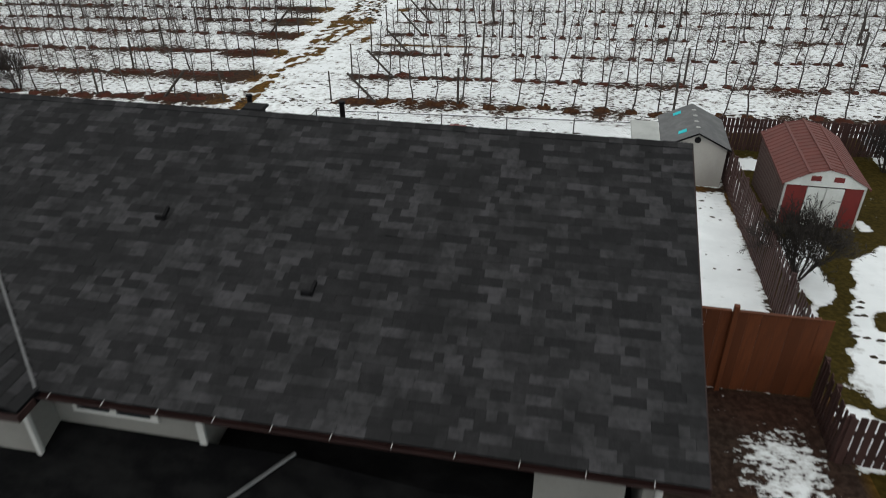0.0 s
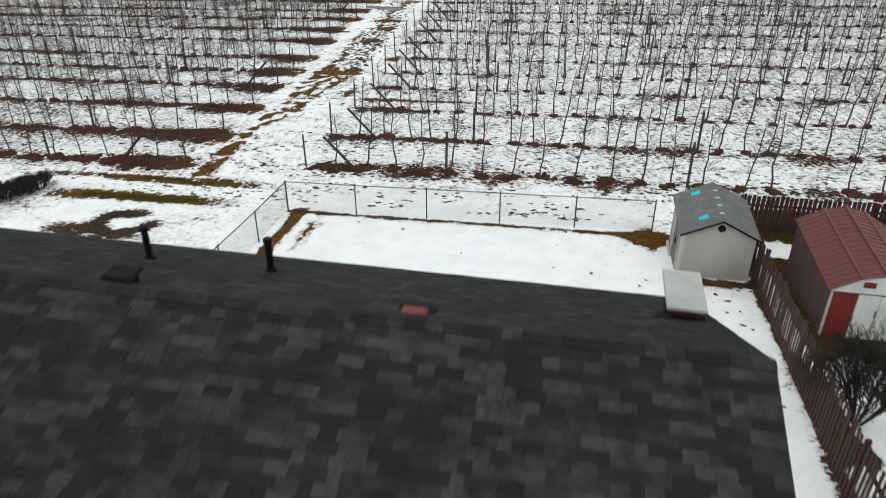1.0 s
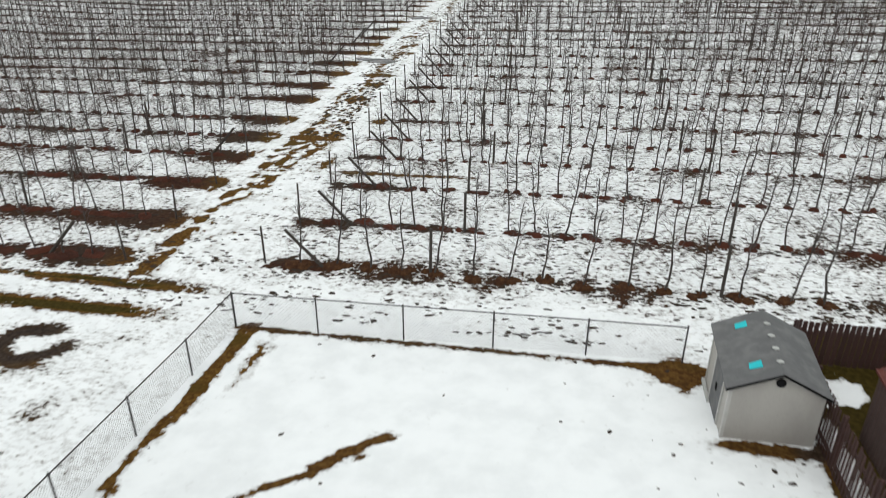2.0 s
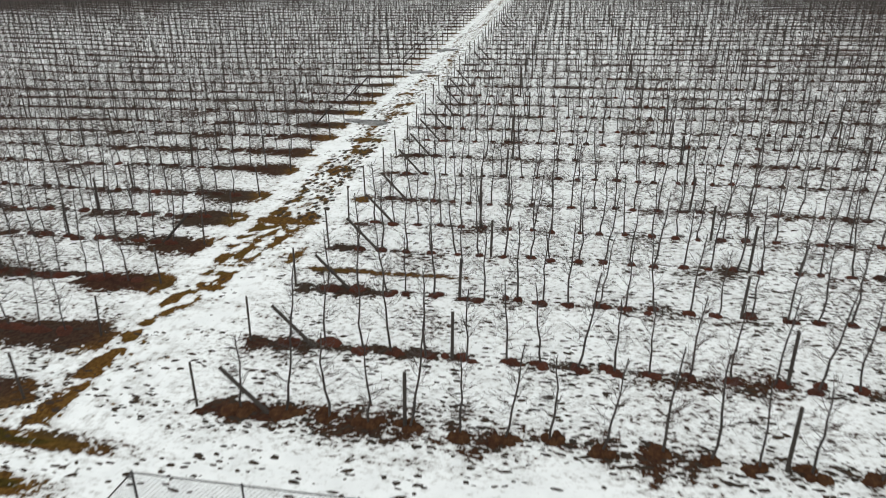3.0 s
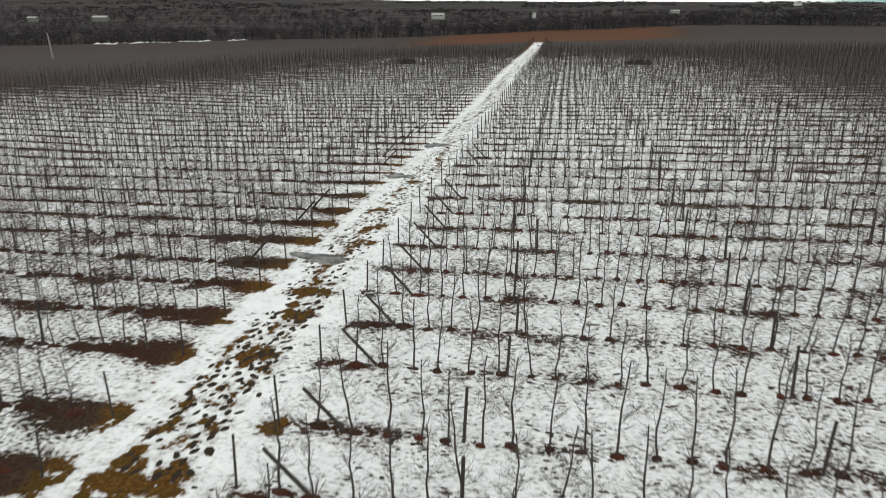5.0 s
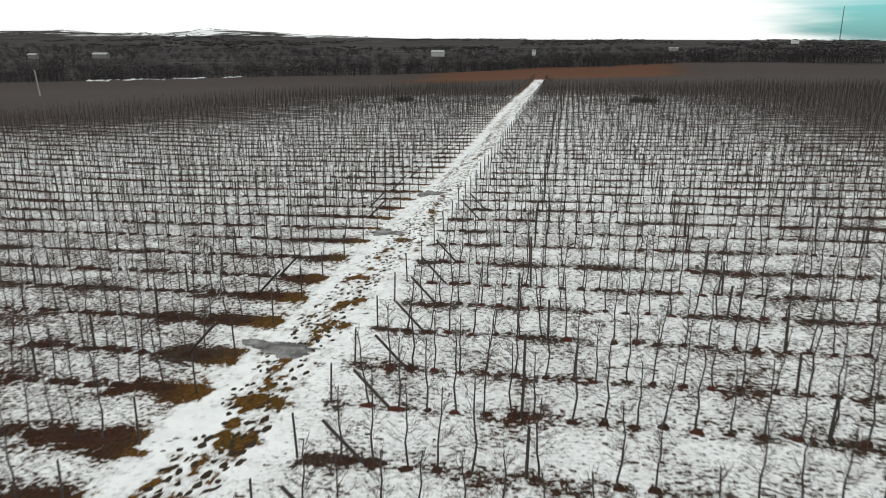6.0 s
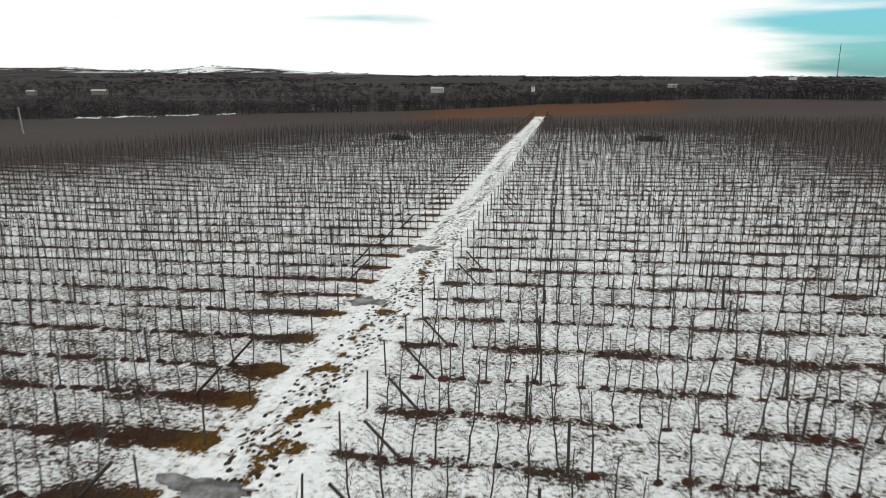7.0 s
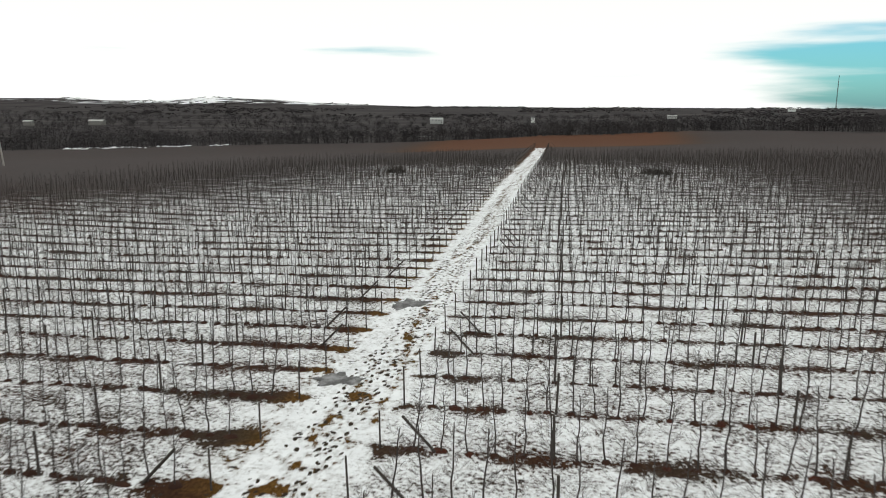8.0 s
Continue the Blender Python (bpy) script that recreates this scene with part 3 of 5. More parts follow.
                bare -= 1.1 * (1 - sm(0.75, 1.15, q))
            side = 6.9 + 0.29 * max(0.0, y - 14.6) + 0.6 * sm(21, 22.5, y)
            isle = sm(-0.06, 0.12, x - side + 0.02 * n2 + 0.12 * n1) * sm(13.2, 13.6, y + 0.3 * n2) * sm(-22.9, -22.3, -y + 0.3 * n2)
            isle *= sm(0.8, 1.2, ((x - 9.3 + 0.2 * n1) / 1.1) ** 2 + ((y - 17.25) / 0.85) ** 2 + 0.5 * n2)
            bare -= 1.1 * isle
            if x > 12.5:
                bare -= 1.2 * sm(-0.05, 0.2, noise.noise((x * 0.13, y * 0.13, 9.0)))
            bare = max(-0.05, bare)
        if y < 13.5 and x > 1.2:
            # leaf litter before the gate, one melting heap of snow
            q = ((x - 4.5 + 0.3 * n1) / 0.95) ** 2 + ((y - 10.9 + 0.3 * n2) / 1.35) ** 2
            if x < 6.0:
                bare, turf = 0.95 - 0.56 * (1 - sm(0.2, 1.3, q)), 0.05
    if math.hypot(x, y) > 2500:
        bare = 0.15
    return bare, turf, wood


build_ground()

# ---- the house ----
EAVE_Y, EAVE_Z, RIDGE_Y, RIDGE_Z, BACK_Y, BACK_Z = 5.75, 7.76, 11.17, 9.35, 16.3, 6.72
RAKE_X, WEST_X = 1.78, -15.0
SLOPE_F = (RIDGE_Z - EAVE_Z) / (RIDGE_Y - EAVE_Y)
SLOPE_B = (RIDGE_Z - BACK_Z) / (BACK_Y - RIDGE_Y)


def front_z(y):
    return EAVE_Z + SLOPE_F * (y - EAVE_Y)


def back_z(y):
    return RIDGE_Z - SLOPE_B * (y - RIDGE_Y)


house = tagged(empty("house", (-5, 11, 2.5)), "long house with a dark asphalt-shingle gable roof and pale walls", "house")


def house_part(name, bm, mat, label="", parent=None):
    ob = part(name, bm, mat, None, label)
    ob.parent = parent or house
    if not parent:
        ob.matrix_basis = house.matrix_basis.inverted()
    return ob


house_part("roof_deck", slab(bmesh.new(), [(WEST_X, EAVE_Y, EAVE_Z - 0.01), (RAKE_X, EAVE_Y, EAVE_Z - 0.01), (RAKE_X, RIDGE_Y, RIDGE_Z - 0.01), (WEST_X, RIDGE_Y, RIDGE_Z - 0.01)], 0.12), M_FELT)
house_part("roof_deck", slab(bmesh.new(), [(WEST_X, RIDGE_Y, RIDGE_Z - 0.01), (RAKE_X, RIDGE_Y, RIDGE_Z - 0.01), (RAKE_X, BACK_Y, BACK_Z - 0.01), (WEST_X, BACK_Y, BACK_Z - 0.01)], 0.12), M_FELT)
# walls
for nm, x0, y0, x1, y1 in (("wall", -14.6, 6.25, -6.6, 6.45), ("wall", -6.6, 6.25, -4.5, 6.45), ("wall", -4.5, 9.6, 0.0, 9.8), ("wall", -0.1, 6.25, 1.0, 6.45), ("wall", -14.6, 15.7, 1.3, 15.9)):
    house_part(nm, boxed(x0, y0, 1.0, x1, y1, 7.62 if y0 < 10 else 6.85), M_STUCCO, "pale stucco wall")
for x in (-14.6, 1.3):
    b = bmesh.new()
    prof = [(6.25, 1.0), (15.9, 1.0), (15.9, 6.85), (RIDGE_Y, RIDGE_Z - 0.18), (6.25, 7.70)]
    va = [b.verts.new((x - 0.1, y, z)) for y, z in prof]
    vb = [b.verts.new((x + 0.1, y, z)) for y, z in prof]
    b.faces.new(va), b.faces.new(vb[::-1])
    for i in range(5):
        j = (i + 1) % 5
        b.faces.new((va[j], va[i], vb[i], vb[j]))
    bmesh.ops.recalc_face_normals(b, faces=b.faces)
    house_part("gable_wall", b, M_STUCCO)
house_part("side_wall", boxed(-4.7, 6.45, 1.0, -4.52, 9.6, 7.6), M_STUCCO)
house_part("soffit", boxed(-6.3, 5.80, 7.60, RAKE_X - 0.03, 6.25, 7.63), M_TRIM)
house_part("soffit", boxed(-14.9, 15.9, 6.62, RAKE_X - 0.03, 16.22, 6.66), M_TRIM)
# a high window under the eave
win = house_part("window", boxed(-6.36, 6.20, 6.96, -5.10, 6.26, 7.55), M_TRIM, "white window frame under the eave")
house_part("pane", boxed(-6.28, 6.185, 7.045, -5.80, 6.205, 7.5), M_GLASS, parent=win)
house_part("pane", boxed(-5.69, 6.185, 7.035, -5.20, 6.205, 7.5), M_GLASS, parent=win)
# gutters and fascia with their straps
for y, z, s in ((EAVE_Y, EAVE_Z, -1), (BACK_Y, BACK_Z, 1)):
    b = bmesh.new()
    prof = [(0.0, -0.03), (0.0, -0.095), (0.055, -0.095), (0.08, -0.035), (0.068, -0.035), (0.048, -0.083), (0.012, -0.083), (0.012, -0.03)]
    ra = [b.verts.new((-6.3 if s < 0 else WEST_X, y + s * p, z + q)) for p, q in prof]
    rb = [b.verts.new((RAKE_X, y + s * p, z + q)) for p, q in prof]
    for i in range(8):
        j = (i + 1) % 8
        b.faces.new((ra[i], ra[j], rb[j], rb[i]))
    b.faces.new(ra), b.faces.new(rb)
    bmesh.ops.recalc_face_normals(b, faces=b.faces)
    gut = house_part("gutter", b, M_FASCIA, "dark red-brown metal gutter")
    if s < 0:
        for i in range(11):
            x = -6.15 + i * 0.735
            house_part("gutter_strap", rod(bmesh.new(), (x, y - 0.078, z - 0.03), (x + 0.02, y + 0.04, z + 0.028), 0.006, sides=5), M_TRIM, parent=gut)
house_part("rake_board", slab(bmesh.new(), [(RAKE_X, EAVE_Y, EAVE_Z - 0.02), (RAKE_X + 0.03, EAVE_Y, EAVE_Z - 0.02), (RAKE_X + 0.03, RIDGE_Y, RIDGE_Z - 0.02), (RAKE_X, RIDGE_Y, RIDGE_Z - 0.02)], 0.17), M_FASCIA)
house_part("rake_board", slab(bmesh.new(), [(RAKE_X, RIDGE_Y, RIDGE_Z - 0.02), (RAKE_X + 0.03, RIDGE_Y, RIDGE_Z - 0.02), (RAKE_X + 0.03, BACK_Y, BACK_Z - 0.02), (RAKE_X, BACK_Y, BACK_Z - 0.02)], 0.17), M_FASCIA)
house_part("downpipe", rod(bmesh.new(), (1.38, 6.2, 2.6), (1.38, 6.2, 7.6), 0.045), M_TRIM)
# the wing that meets the front slope in a valley
WING_X, WING_Y = -6.30, 5.33
house_part("wing_roof", slab(bmesh.new(), [(WING_X, WING_Y, EAVE_Z), (WING_X, EAVE_Y + 0.02, EAVE_Z + 0.012), (-8.1, 7.57, front_z(7.57) + 0.012), (-11.7, 11.17, RIDGE_Z + 0.01), (-11.7, WING_Y, EAVE_Z + 0.02 + SLOPE_F * 5.4)], 0.14), M_FELT)
house_part("wing_fascia", boxed(-14.9, WING_Y - 0.04, EAVE_Z - 0.10, WING_X + 0.03, WING_Y - 0.005, EAVE_Z + 0.0), M_FASCIA)
house_part("wing_fascia", boxed(WING_X + 0.005, WING_Y, EAVE_Z - 0.10, WING_X + 0.03, EAVE_Y - 0.14, EAVE_Z + 0.0), M_FASCIA)
house_part("wing_wall", boxed(-14.6, 5.77, 1.0, -6.68, 6.24, 7.6), M_STUCCO)
house_part("corner_trim", boxed(-4.56, 6.20, 6.4, -4.46, 6.245, 7.56), M_TRIM)
house_part("corner_trim", boxed(-6.72, 5.74, 2.6, -6.655, 5.80, 7.6), M_TRIM)
b = bmesh.new()
rod(b, (-6.34, 5.74, EAVE_Z + 0.03), (-11.6, 11.0, RIDGE_Z + 0.01), 0.030, sides=6)
house_part("valley_flashing", b, M_FLASH, "grey metal valley flashing")
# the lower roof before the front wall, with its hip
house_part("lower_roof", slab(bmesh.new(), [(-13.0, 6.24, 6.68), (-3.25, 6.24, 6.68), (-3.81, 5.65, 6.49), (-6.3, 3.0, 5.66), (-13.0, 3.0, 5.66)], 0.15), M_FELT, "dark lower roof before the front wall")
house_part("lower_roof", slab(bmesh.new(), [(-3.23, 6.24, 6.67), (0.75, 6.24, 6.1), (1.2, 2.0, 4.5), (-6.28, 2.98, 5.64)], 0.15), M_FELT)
# unseen near-black sheet that stands for the shade in the opening below the eave
house_part("opening_shade_sheet", boxed(-4.48, 6.26, 6.3, 1.15, 9.58, 6.4), M_FELT)
house_part("hip_flashing", rod(bmesh.new(), (-3.23, 6.26, 6.71), (-6.3, 2.99, 5.68), 0.030, sides=6), M_FLASH)
# roof fittings
for n, (x, y) in enumerate(((-6.90, 13.85), (-4.88, 13.92))):
    z = back_z(y)
    b = rod(bmesh.new(), (x, y, z - 0.05), (x, y, z + 0.60), 0.055, sides=14)
    p = house_part("vent_pipe", b, M_BLACK, "black plumbing vent pipe")
    house_part("collar", rod(bmesh.new(), (x, y, z - 0.04), (x, y, z + 0.10), 0.12, 0.065, 14), M_BLACK, parent=p)
    house_part("pipe_cap", rod(bmesh.new(), (x, y, z + 0.57), (x, y, z + 0.625), 0.068, sides=14), M_BLACK, parent=p)
zb = back_z(11.55)
vent = house_part("box_vent", boxed(-5.80, 11.44, zb - 0.12, -5.52, 11.66, zb + 0.11, bevel=0.02), M_BLACK, "low black box vent")
house_part("vent_hood", boxed(-5.88, 11.38, zb + 0.113, -5.46, 11.72, zb + 0.175, bevel=0.03), M_BLACK, parent=vent)
rv = house_part("red_vent", boxed(-2.18, 11.50, back_z(11.6) - 0.05, -1.88, 11.70, back_z(11.6) + 0.07, bevel=0.02), M_REDBOX, "small faded red roof vent")
house_part("vent_base", boxed(-2.24, 11.48, back_z(11.6) - 0.08, -1.80, 11.80, back_z(11.6) - 0.0), M_BLACK, parent=rv)
for x, y in ((-3.34, 7.62), (-6.0, 8.66)):
    z = front_z(y) + 0.035
    b = boxed(x - 0.12, y - 0.06, z - 0.05, x + 0.05, y + 0.0, z + 0.045, bevel=0.01)
    v = house_part("roof_anchor", b, M_BLACK, "small black roof bracket")
    house_part("bracket_fin", slab(bmesh.new(), [(x + 0.02, y - 0.06, z + 0.066), (x + 0.06, y - 0.06, z + 0.066), (x + 0.09, y + 0.07, z + 0.165), (x + 0.05, y + 0.07, z + 0.165)], 0.06), M_BLACK, parent=v)
# the flat-topped chimney chase
cz = back_z(14.0)
ch = house_part("chimney", boxed(1.12, 13.64, cz - 0.7, 1.50, 14.40, cz + 0.403, bevel=0.01), M_BLACK, "dark red chimney chase with a pale flat cap")
house_part("cap", boxed(1.04, 13.5, cz + 0.405, 1.58, 14.52, cz + 0.47, bevel=0.014), M_CAP, "grey-white flat cap", ch)
house_part("cap_rim", boxed(1.08, 13.58, cz + 0.25, 1.54, 14.46, cz + 0.33), M_BRICKRED, parent=ch)
house_part("flashing", boxed(1.04, 13.35, back_z(13.5) - 0.10, 1.58, 13.62, back_z(13.5) + 0.04, bevel=0.01), M_BLACK, parent=ch)
house_part("saddle", slab(bmesh.new(), [(0.78, 13.25, back_z(13.25) + 0.02), (1.1, 13.25, back_z(13.25) + 0.02), (1.1, 13.7, back_z(13.7) + 0.16), (0.92, 13.7, back_z(13.7) + 0.02)], 0.04), M_BLACK, parent=ch)

# ---- sheds ----


def ribbed(x0, x1, y, z0, z1, step=0.16, depth=0.02, along="x"):
    """A ribbed sheet panel standing along x (or y), with shallow ribs."""
    b = bmesh.new()
    n = max(2, round((x1 - x0) / step))
    pts = []
    for i in range(n):
        a = x0 + (x1 - x0) * i / n
        w = (x1 - x0) / n
        pts += [(a, 0), (a + 0.55 * w, 0), (a + 0.68 * w, depth), (a + 0.87 * w, depth)]
    pts.append((x1, 0))
    low, high = [], []
    for a, d in pts:
        p = (a, y - d) if along == "x" else (y - d, a)
        low.append(b.verts.new((*p, z0))), high.append(b.verts.new((*p, z1)))
    for i in range(len(pts) - 1):
        b.faces.new((low[i], low[i + 1], high[i + 1], high[i]))
    b.normal_update()
    bmesh.ops.solidify(b, geom=b.faces[:], thickness=0.01)
    return b


def grey_shed():
    s = tagged(empty("garden_shed", (4.56, 29.0, 0.3)), "small grey wooden shed with a felt roof and turquoise patches", "shed")
    inv = s.matrix_basis.inverted()

    def add(name, bm, mat, label="", parent=None):
        ob = part(name, bm, mat, parent or s, label)
        if not parent:
            ob.matrix_basis = inv
        return ob

    x0, x1, y0, y1, zb, ze, za = 3.41, 5.71, 27.45, 30.35, 0.05, 2.24, 2.80
    xm = (x0 + x1) / 2
    for y in (y0, y1 - 0.06):
        b = bmesh.new()
        prof = [(x0, zb), (x1, zb), (x1, ze), (xm, za), (x0, ze)]
        fa, ba = [b.verts.new((x, y, z)) for x, z in prof], [b.verts.new((x, y + 0.06, z)) for x, z in prof]
        b.faces.new(fa), b.faces.new(ba[::-1])
        for i in range(5):
            j = (i + 1) % 5
            b.faces.new((fa[j], fa[i], ba[i], ba[j]))
        bmesh.ops.recalc_face_normals(b, faces=b.faces)
        add("gable_wall", b, M_SHEDWALL)
    add("side_wall", boxed(x1 - 0.06, y0 + 0.06, zb, x1, y1 - 0.06, ze), M_SHEDWALL)
    wall = add("side_wall", boxed(x0, y0 + 0.06, zb, x0 + 0.06, y1 - 0.06, ze), M_SHEDWALL)
    door = add("door", boxed(x0 - 0.035, 28.15, 0.35, x0 - 0.004, 29.35, 2.05), M_SHEDROOF, "dark grey double door")
    add("door_frame", boxed(x0 - 0.045, 28.05, 0.32, x0 - 0.003, 28.14, 2.12), M_TRIM)
    add("door_frame", boxed(x0 - 0.045, 29.36, 0.32, x0 - 0.003, 29.45, 2.12), M_TRIM)
    add("handle", boxed(x0 - 0.07, 28.7, 1.15, x0 - 0.036, 28.8, 1.35), M_BLACK, parent=door)
    add("corner_board", boxed(x0 - 0.02, y0 - 0.02, zb, x0 + 0.06, y0 - 0.002, ze - 0.02), M_TRIM)
    add("corner_board", boxed(x0 - 0.025, y0 + 0.0, zb, x0 - 0.003, y0 + 0.1, ze - 0.02), M_TRIM)
    add("corner_board", boxed(x0 - 0.025, y1 - 0.1, zb, x0 - 0.003, y1, ze - 0.02), M_TRIM)
    sl = (za - ze) / (xm - x0)
    o = 0.14
    for sgn, xe in ((-1, x0 - o), (1, x1 + o)):
        add("roof_slope", slab(bmesh.new(), [(xm, y0 - 0.1, za + 0.05), (xm, y1 + 0.1, za + 0.05), (xe, y1 + 0.1, ze - sl * o + 0.05), (xe, y0 - 0.1, ze - sl * o + 0.05)], 0.05), M_SHEDROOF, "grey mineral-felt roof slope")
        add("barge_board", slab(bmesh.new(), [(xm, y0 - 0.125, za + 0.045), (xm, y0 - 0.103, za + 0.045), (xe, y0 - 0.103, ze - sl * o + 0.045), (xe, y0 - 0.125, ze - sl * o + 0.045)], 0.06), M_BLACK)
    for yy, xx in ((29.95, 3.95), (28.0, 4.02)):
        z = ze + sl * (xx - x0) + 0.056
        d = 0.15
        b = bmesh.new()
        slab(b, [(xx - d, yy - 0.13, z - sl * d + 0.012), (xx + d, yy - 0.15, z + sl * d + 0.012), (xx + d, yy + 0.15, z + sl * d + 0.012), (xx - d + 0.02, yy + 0.14, z - sl * d + 0.012)], 0.01)
        add("roof_patch", b, M_TEAL, "bright turquoise plastic patch")
    for yy in (27.9, 28.5, 29.1, 29.7):
        bm = bmesh.new()
        bmesh.ops.create_icosphere(bm, subdivisions=1, radius=0.09)
        bmesh.ops.scale(bm, vec=(1.2, 1, 0.25), verts=bm.verts)
        bmesh.ops.translate(bm, vec=(xm, yy, za + 0.06), verts=bm.verts)
        add("snow_lump", bm, M_CAP)
    add("gable_vent", rod(bmesh.new(), (xm, y0 - 0.05, za - 0.27), (xm, y0 - 0.001, za - 0.27), 0.12, sides=18), M_BLACK, "round black gable vent")
    add("base_skid", boxed(x0 - 0.12, y0 - 0.02, -0.1, x0 - 0.03, y1, 0.35), M_CAP)
    return s


def red_shed():
    s = tagged(empty("metal_shed", (8.32, 26.0, 0.9)), "barn-red metal garden shed with white gable and doors", "shed")
    inv = s.matrix_basis.inverted()

    def add(name, bm, mat, label="", parent=None):
        ob = part(name, bm, mat, parent or s, label)
        if not parent:
            ob.matrix_basis = inv
        return ob

    x0, x1, y0, y1, zb, ze, za = 7.05, 9.6, 23.95, 28.1, 0.3, 2.74, 3.34
    xm = (x0 + x1) / 2
    zf = ground_z(xm, y0) - 0.1
    add("side_wall", ribbed(y0 + 0.02, y1, x0, zb, ze, 0.2, 0.025, "y"), M_BROWNWALL, "brown ribbed side wall")
    add("side_wall", boxed(x1 - 0.05, y0 + 0.02, zb, x1, y1, ze), M_BROWNWALL)
    add("back_wall", boxed(x0 + 0.01, y1 - 0.04, zb, x1 - 0.06, y1, ze + 0.1), M_BROWNWALL)
    add("front_panel", boxed(x0 + 0.05, y0 - 0.0, zf, x0 + 0.72, y0 + 0.05, ze - 0.06), M_REDWALL, "barn-red front panel")
    add("front_panel", boxed(x1 - 0.62, y0 - 0.0, zf, x1 - 0.05, y0 + 0.05, ze - 0.06), M_REDWALL, "barn-red front panel")
    for xa, xb in ((x0 + 0.74, xm - 0.01 + 0.06), (xm + 0.065, x1 - 0.64)):
        d = add("door", boxed(xa, y0 - 0.02, zf, xb, y0 + 0.03, ze - 0.12, bevel=0.008), M_WHITEPANEL, "white sliding metal door")
        for f in (0.33, 0.66):
            x = xa + (xb - xa) * f
            add("rib", boxed(x - 0.02, y0 - 0.032, zf + 0.05, x + 0.02, y0 - 0.021, ze - 0.2), M_WHITEPANEL, parent=d)
    add("handle", boxed(xm + 0.0, y0 - 0.05, 1.9, xm + 0.03, y0 - 0.035, 2.15), M_BLACK)
    for x in (x0, x1 - 0.05):
        add("corner_trim", boxed(x - 0.01, y0 - 0.03, zf, x + 0.06, y0 + 0.01, ze - 0.02), M_TRIM)
    b = bmesh.new()
    prof = [(x0 + 0.0, ze - 0.06), (x1 - 0.0, ze - 0.06), (x1, ze + 0.02), (xm + 0.5, za - 0.14), (xm, za - 0.04), (xm - 0.5, za - 0.14), (x0, ze + 0.02)]
    fa, ba = [b.verts.new((x, y0 - 0.04, z)) for x, z in prof], [b.verts.new((x, y0 + 0.02, z)) for x, z in prof]
    b.faces.new(fa), b.faces.new(ba[::-1])
    for i in range(7):
        j = (i + 1) % 7
        b.faces.new((fa[j], fa[i], ba[i], ba[j]))
    bmesh.ops.recalc_face_normals(b, faces=b.faces)
    gable = add("gable_panel", b, M_WHITEPANEL, "white gable panel")
    for x in (xm - 0.36, xm + 0.36):
        add("vent", boxed(x - 0.16, y0 - 0.06, ze + 0.14, x + 0.16, y0 - 0.042, ze + 0.32), M_REDWALL, "red louvred vent", gable)
    # the low gambrel roof in ribbed sheets, with raised seams
    kx, kz = 0.62, 0.16
    plan = [(x0 - 0.1, ze + 0.0), (xm - kx, za - kz), (xm, za), (xm + kx, za - kz), (x1 + 0.1, ze + 0.0)]
    for (xa, zaa), (xb, zbb) in zip(plan, plan[1:]):
        b = bmesh.new()
        n = 16
        ln = y1 + 0.1 - (y0 - 0.12)
        rows = []
        for i in range(n):
            a = y0 - 0.12 + ln * i / n
            w = ln / n
            rows += [(a, 0.0), (a + 0.62 * w, 0.0), (a + 0.74 * w, 0.022), (a + 0.90 * w, 0.022)]
        rows.append((y1 + 0.1, 0.0))
        pa = [b.verts.new((xa, y, zaa + h)) for y, h in rows]
        pb = [b.verts.new((xb, y, zbb + h)) for y, h in rows]
        for i in range(len(rows) - 1):
            b.faces.new((pa[i], pb[i], pb[i + 1], pa[i + 1]))
        bmesh.ops.recalc_face_normals(b, faces=b.faces)
        b.normal_update()
        bmesh.ops.solidify(b, geom=b.faces[:], thickness=0.012)
        add("roof_sheet", b, M_REDROOF, "rust-red ribbed roof sheet")
    for x, z in plan[1:4]:
        add("roof_seam", boxed(x - 0.05, y0 - 0.13, z + 0.0, x + 0.05, y1 + 0.11, z + 0.045, bevel=0.012), M_REDROOF)
    for x, z in (plan[0], plan[-1]):
        add("eave_trim", boxed(x - 0.02, y0 - 0.13, z - 0.05, x + 0.02, y1 + 0.11, z + 0.015), M_REDROOF)
    return s


grey_shed()
red_shed()

# ---- fences ----


def plank_mesh(name, w, t, h, mat, notch=0.03):
    b = bmesh.new()
    prof = [(-w / 2, 0), (w / 2, 0), (w / 2, h - notch), (w / 2 - notch, h), (-w / 2 + notch, h), (-w / 2, h - notch)]
    fa, ba = [b.verts.new((x, -t / 2, z)) for x, z in prof], [b.verts.new((x, t / 2, z)) for x, z in prof]
    b.faces.new(fa), b.faces.new(ba[::-1])
    for i in range(6):
        j = (i + 1) % 6
        b.faces.new((fa[j], fa[i], ba[i], ba[j]))
    bmesh.ops.recalc_face_normals(b, faces=b.faces)
    me = bpy.data.meshes.new(name)
    b.to_mesh(me)
    b.free()
    me.materials.append(mat)
    return me


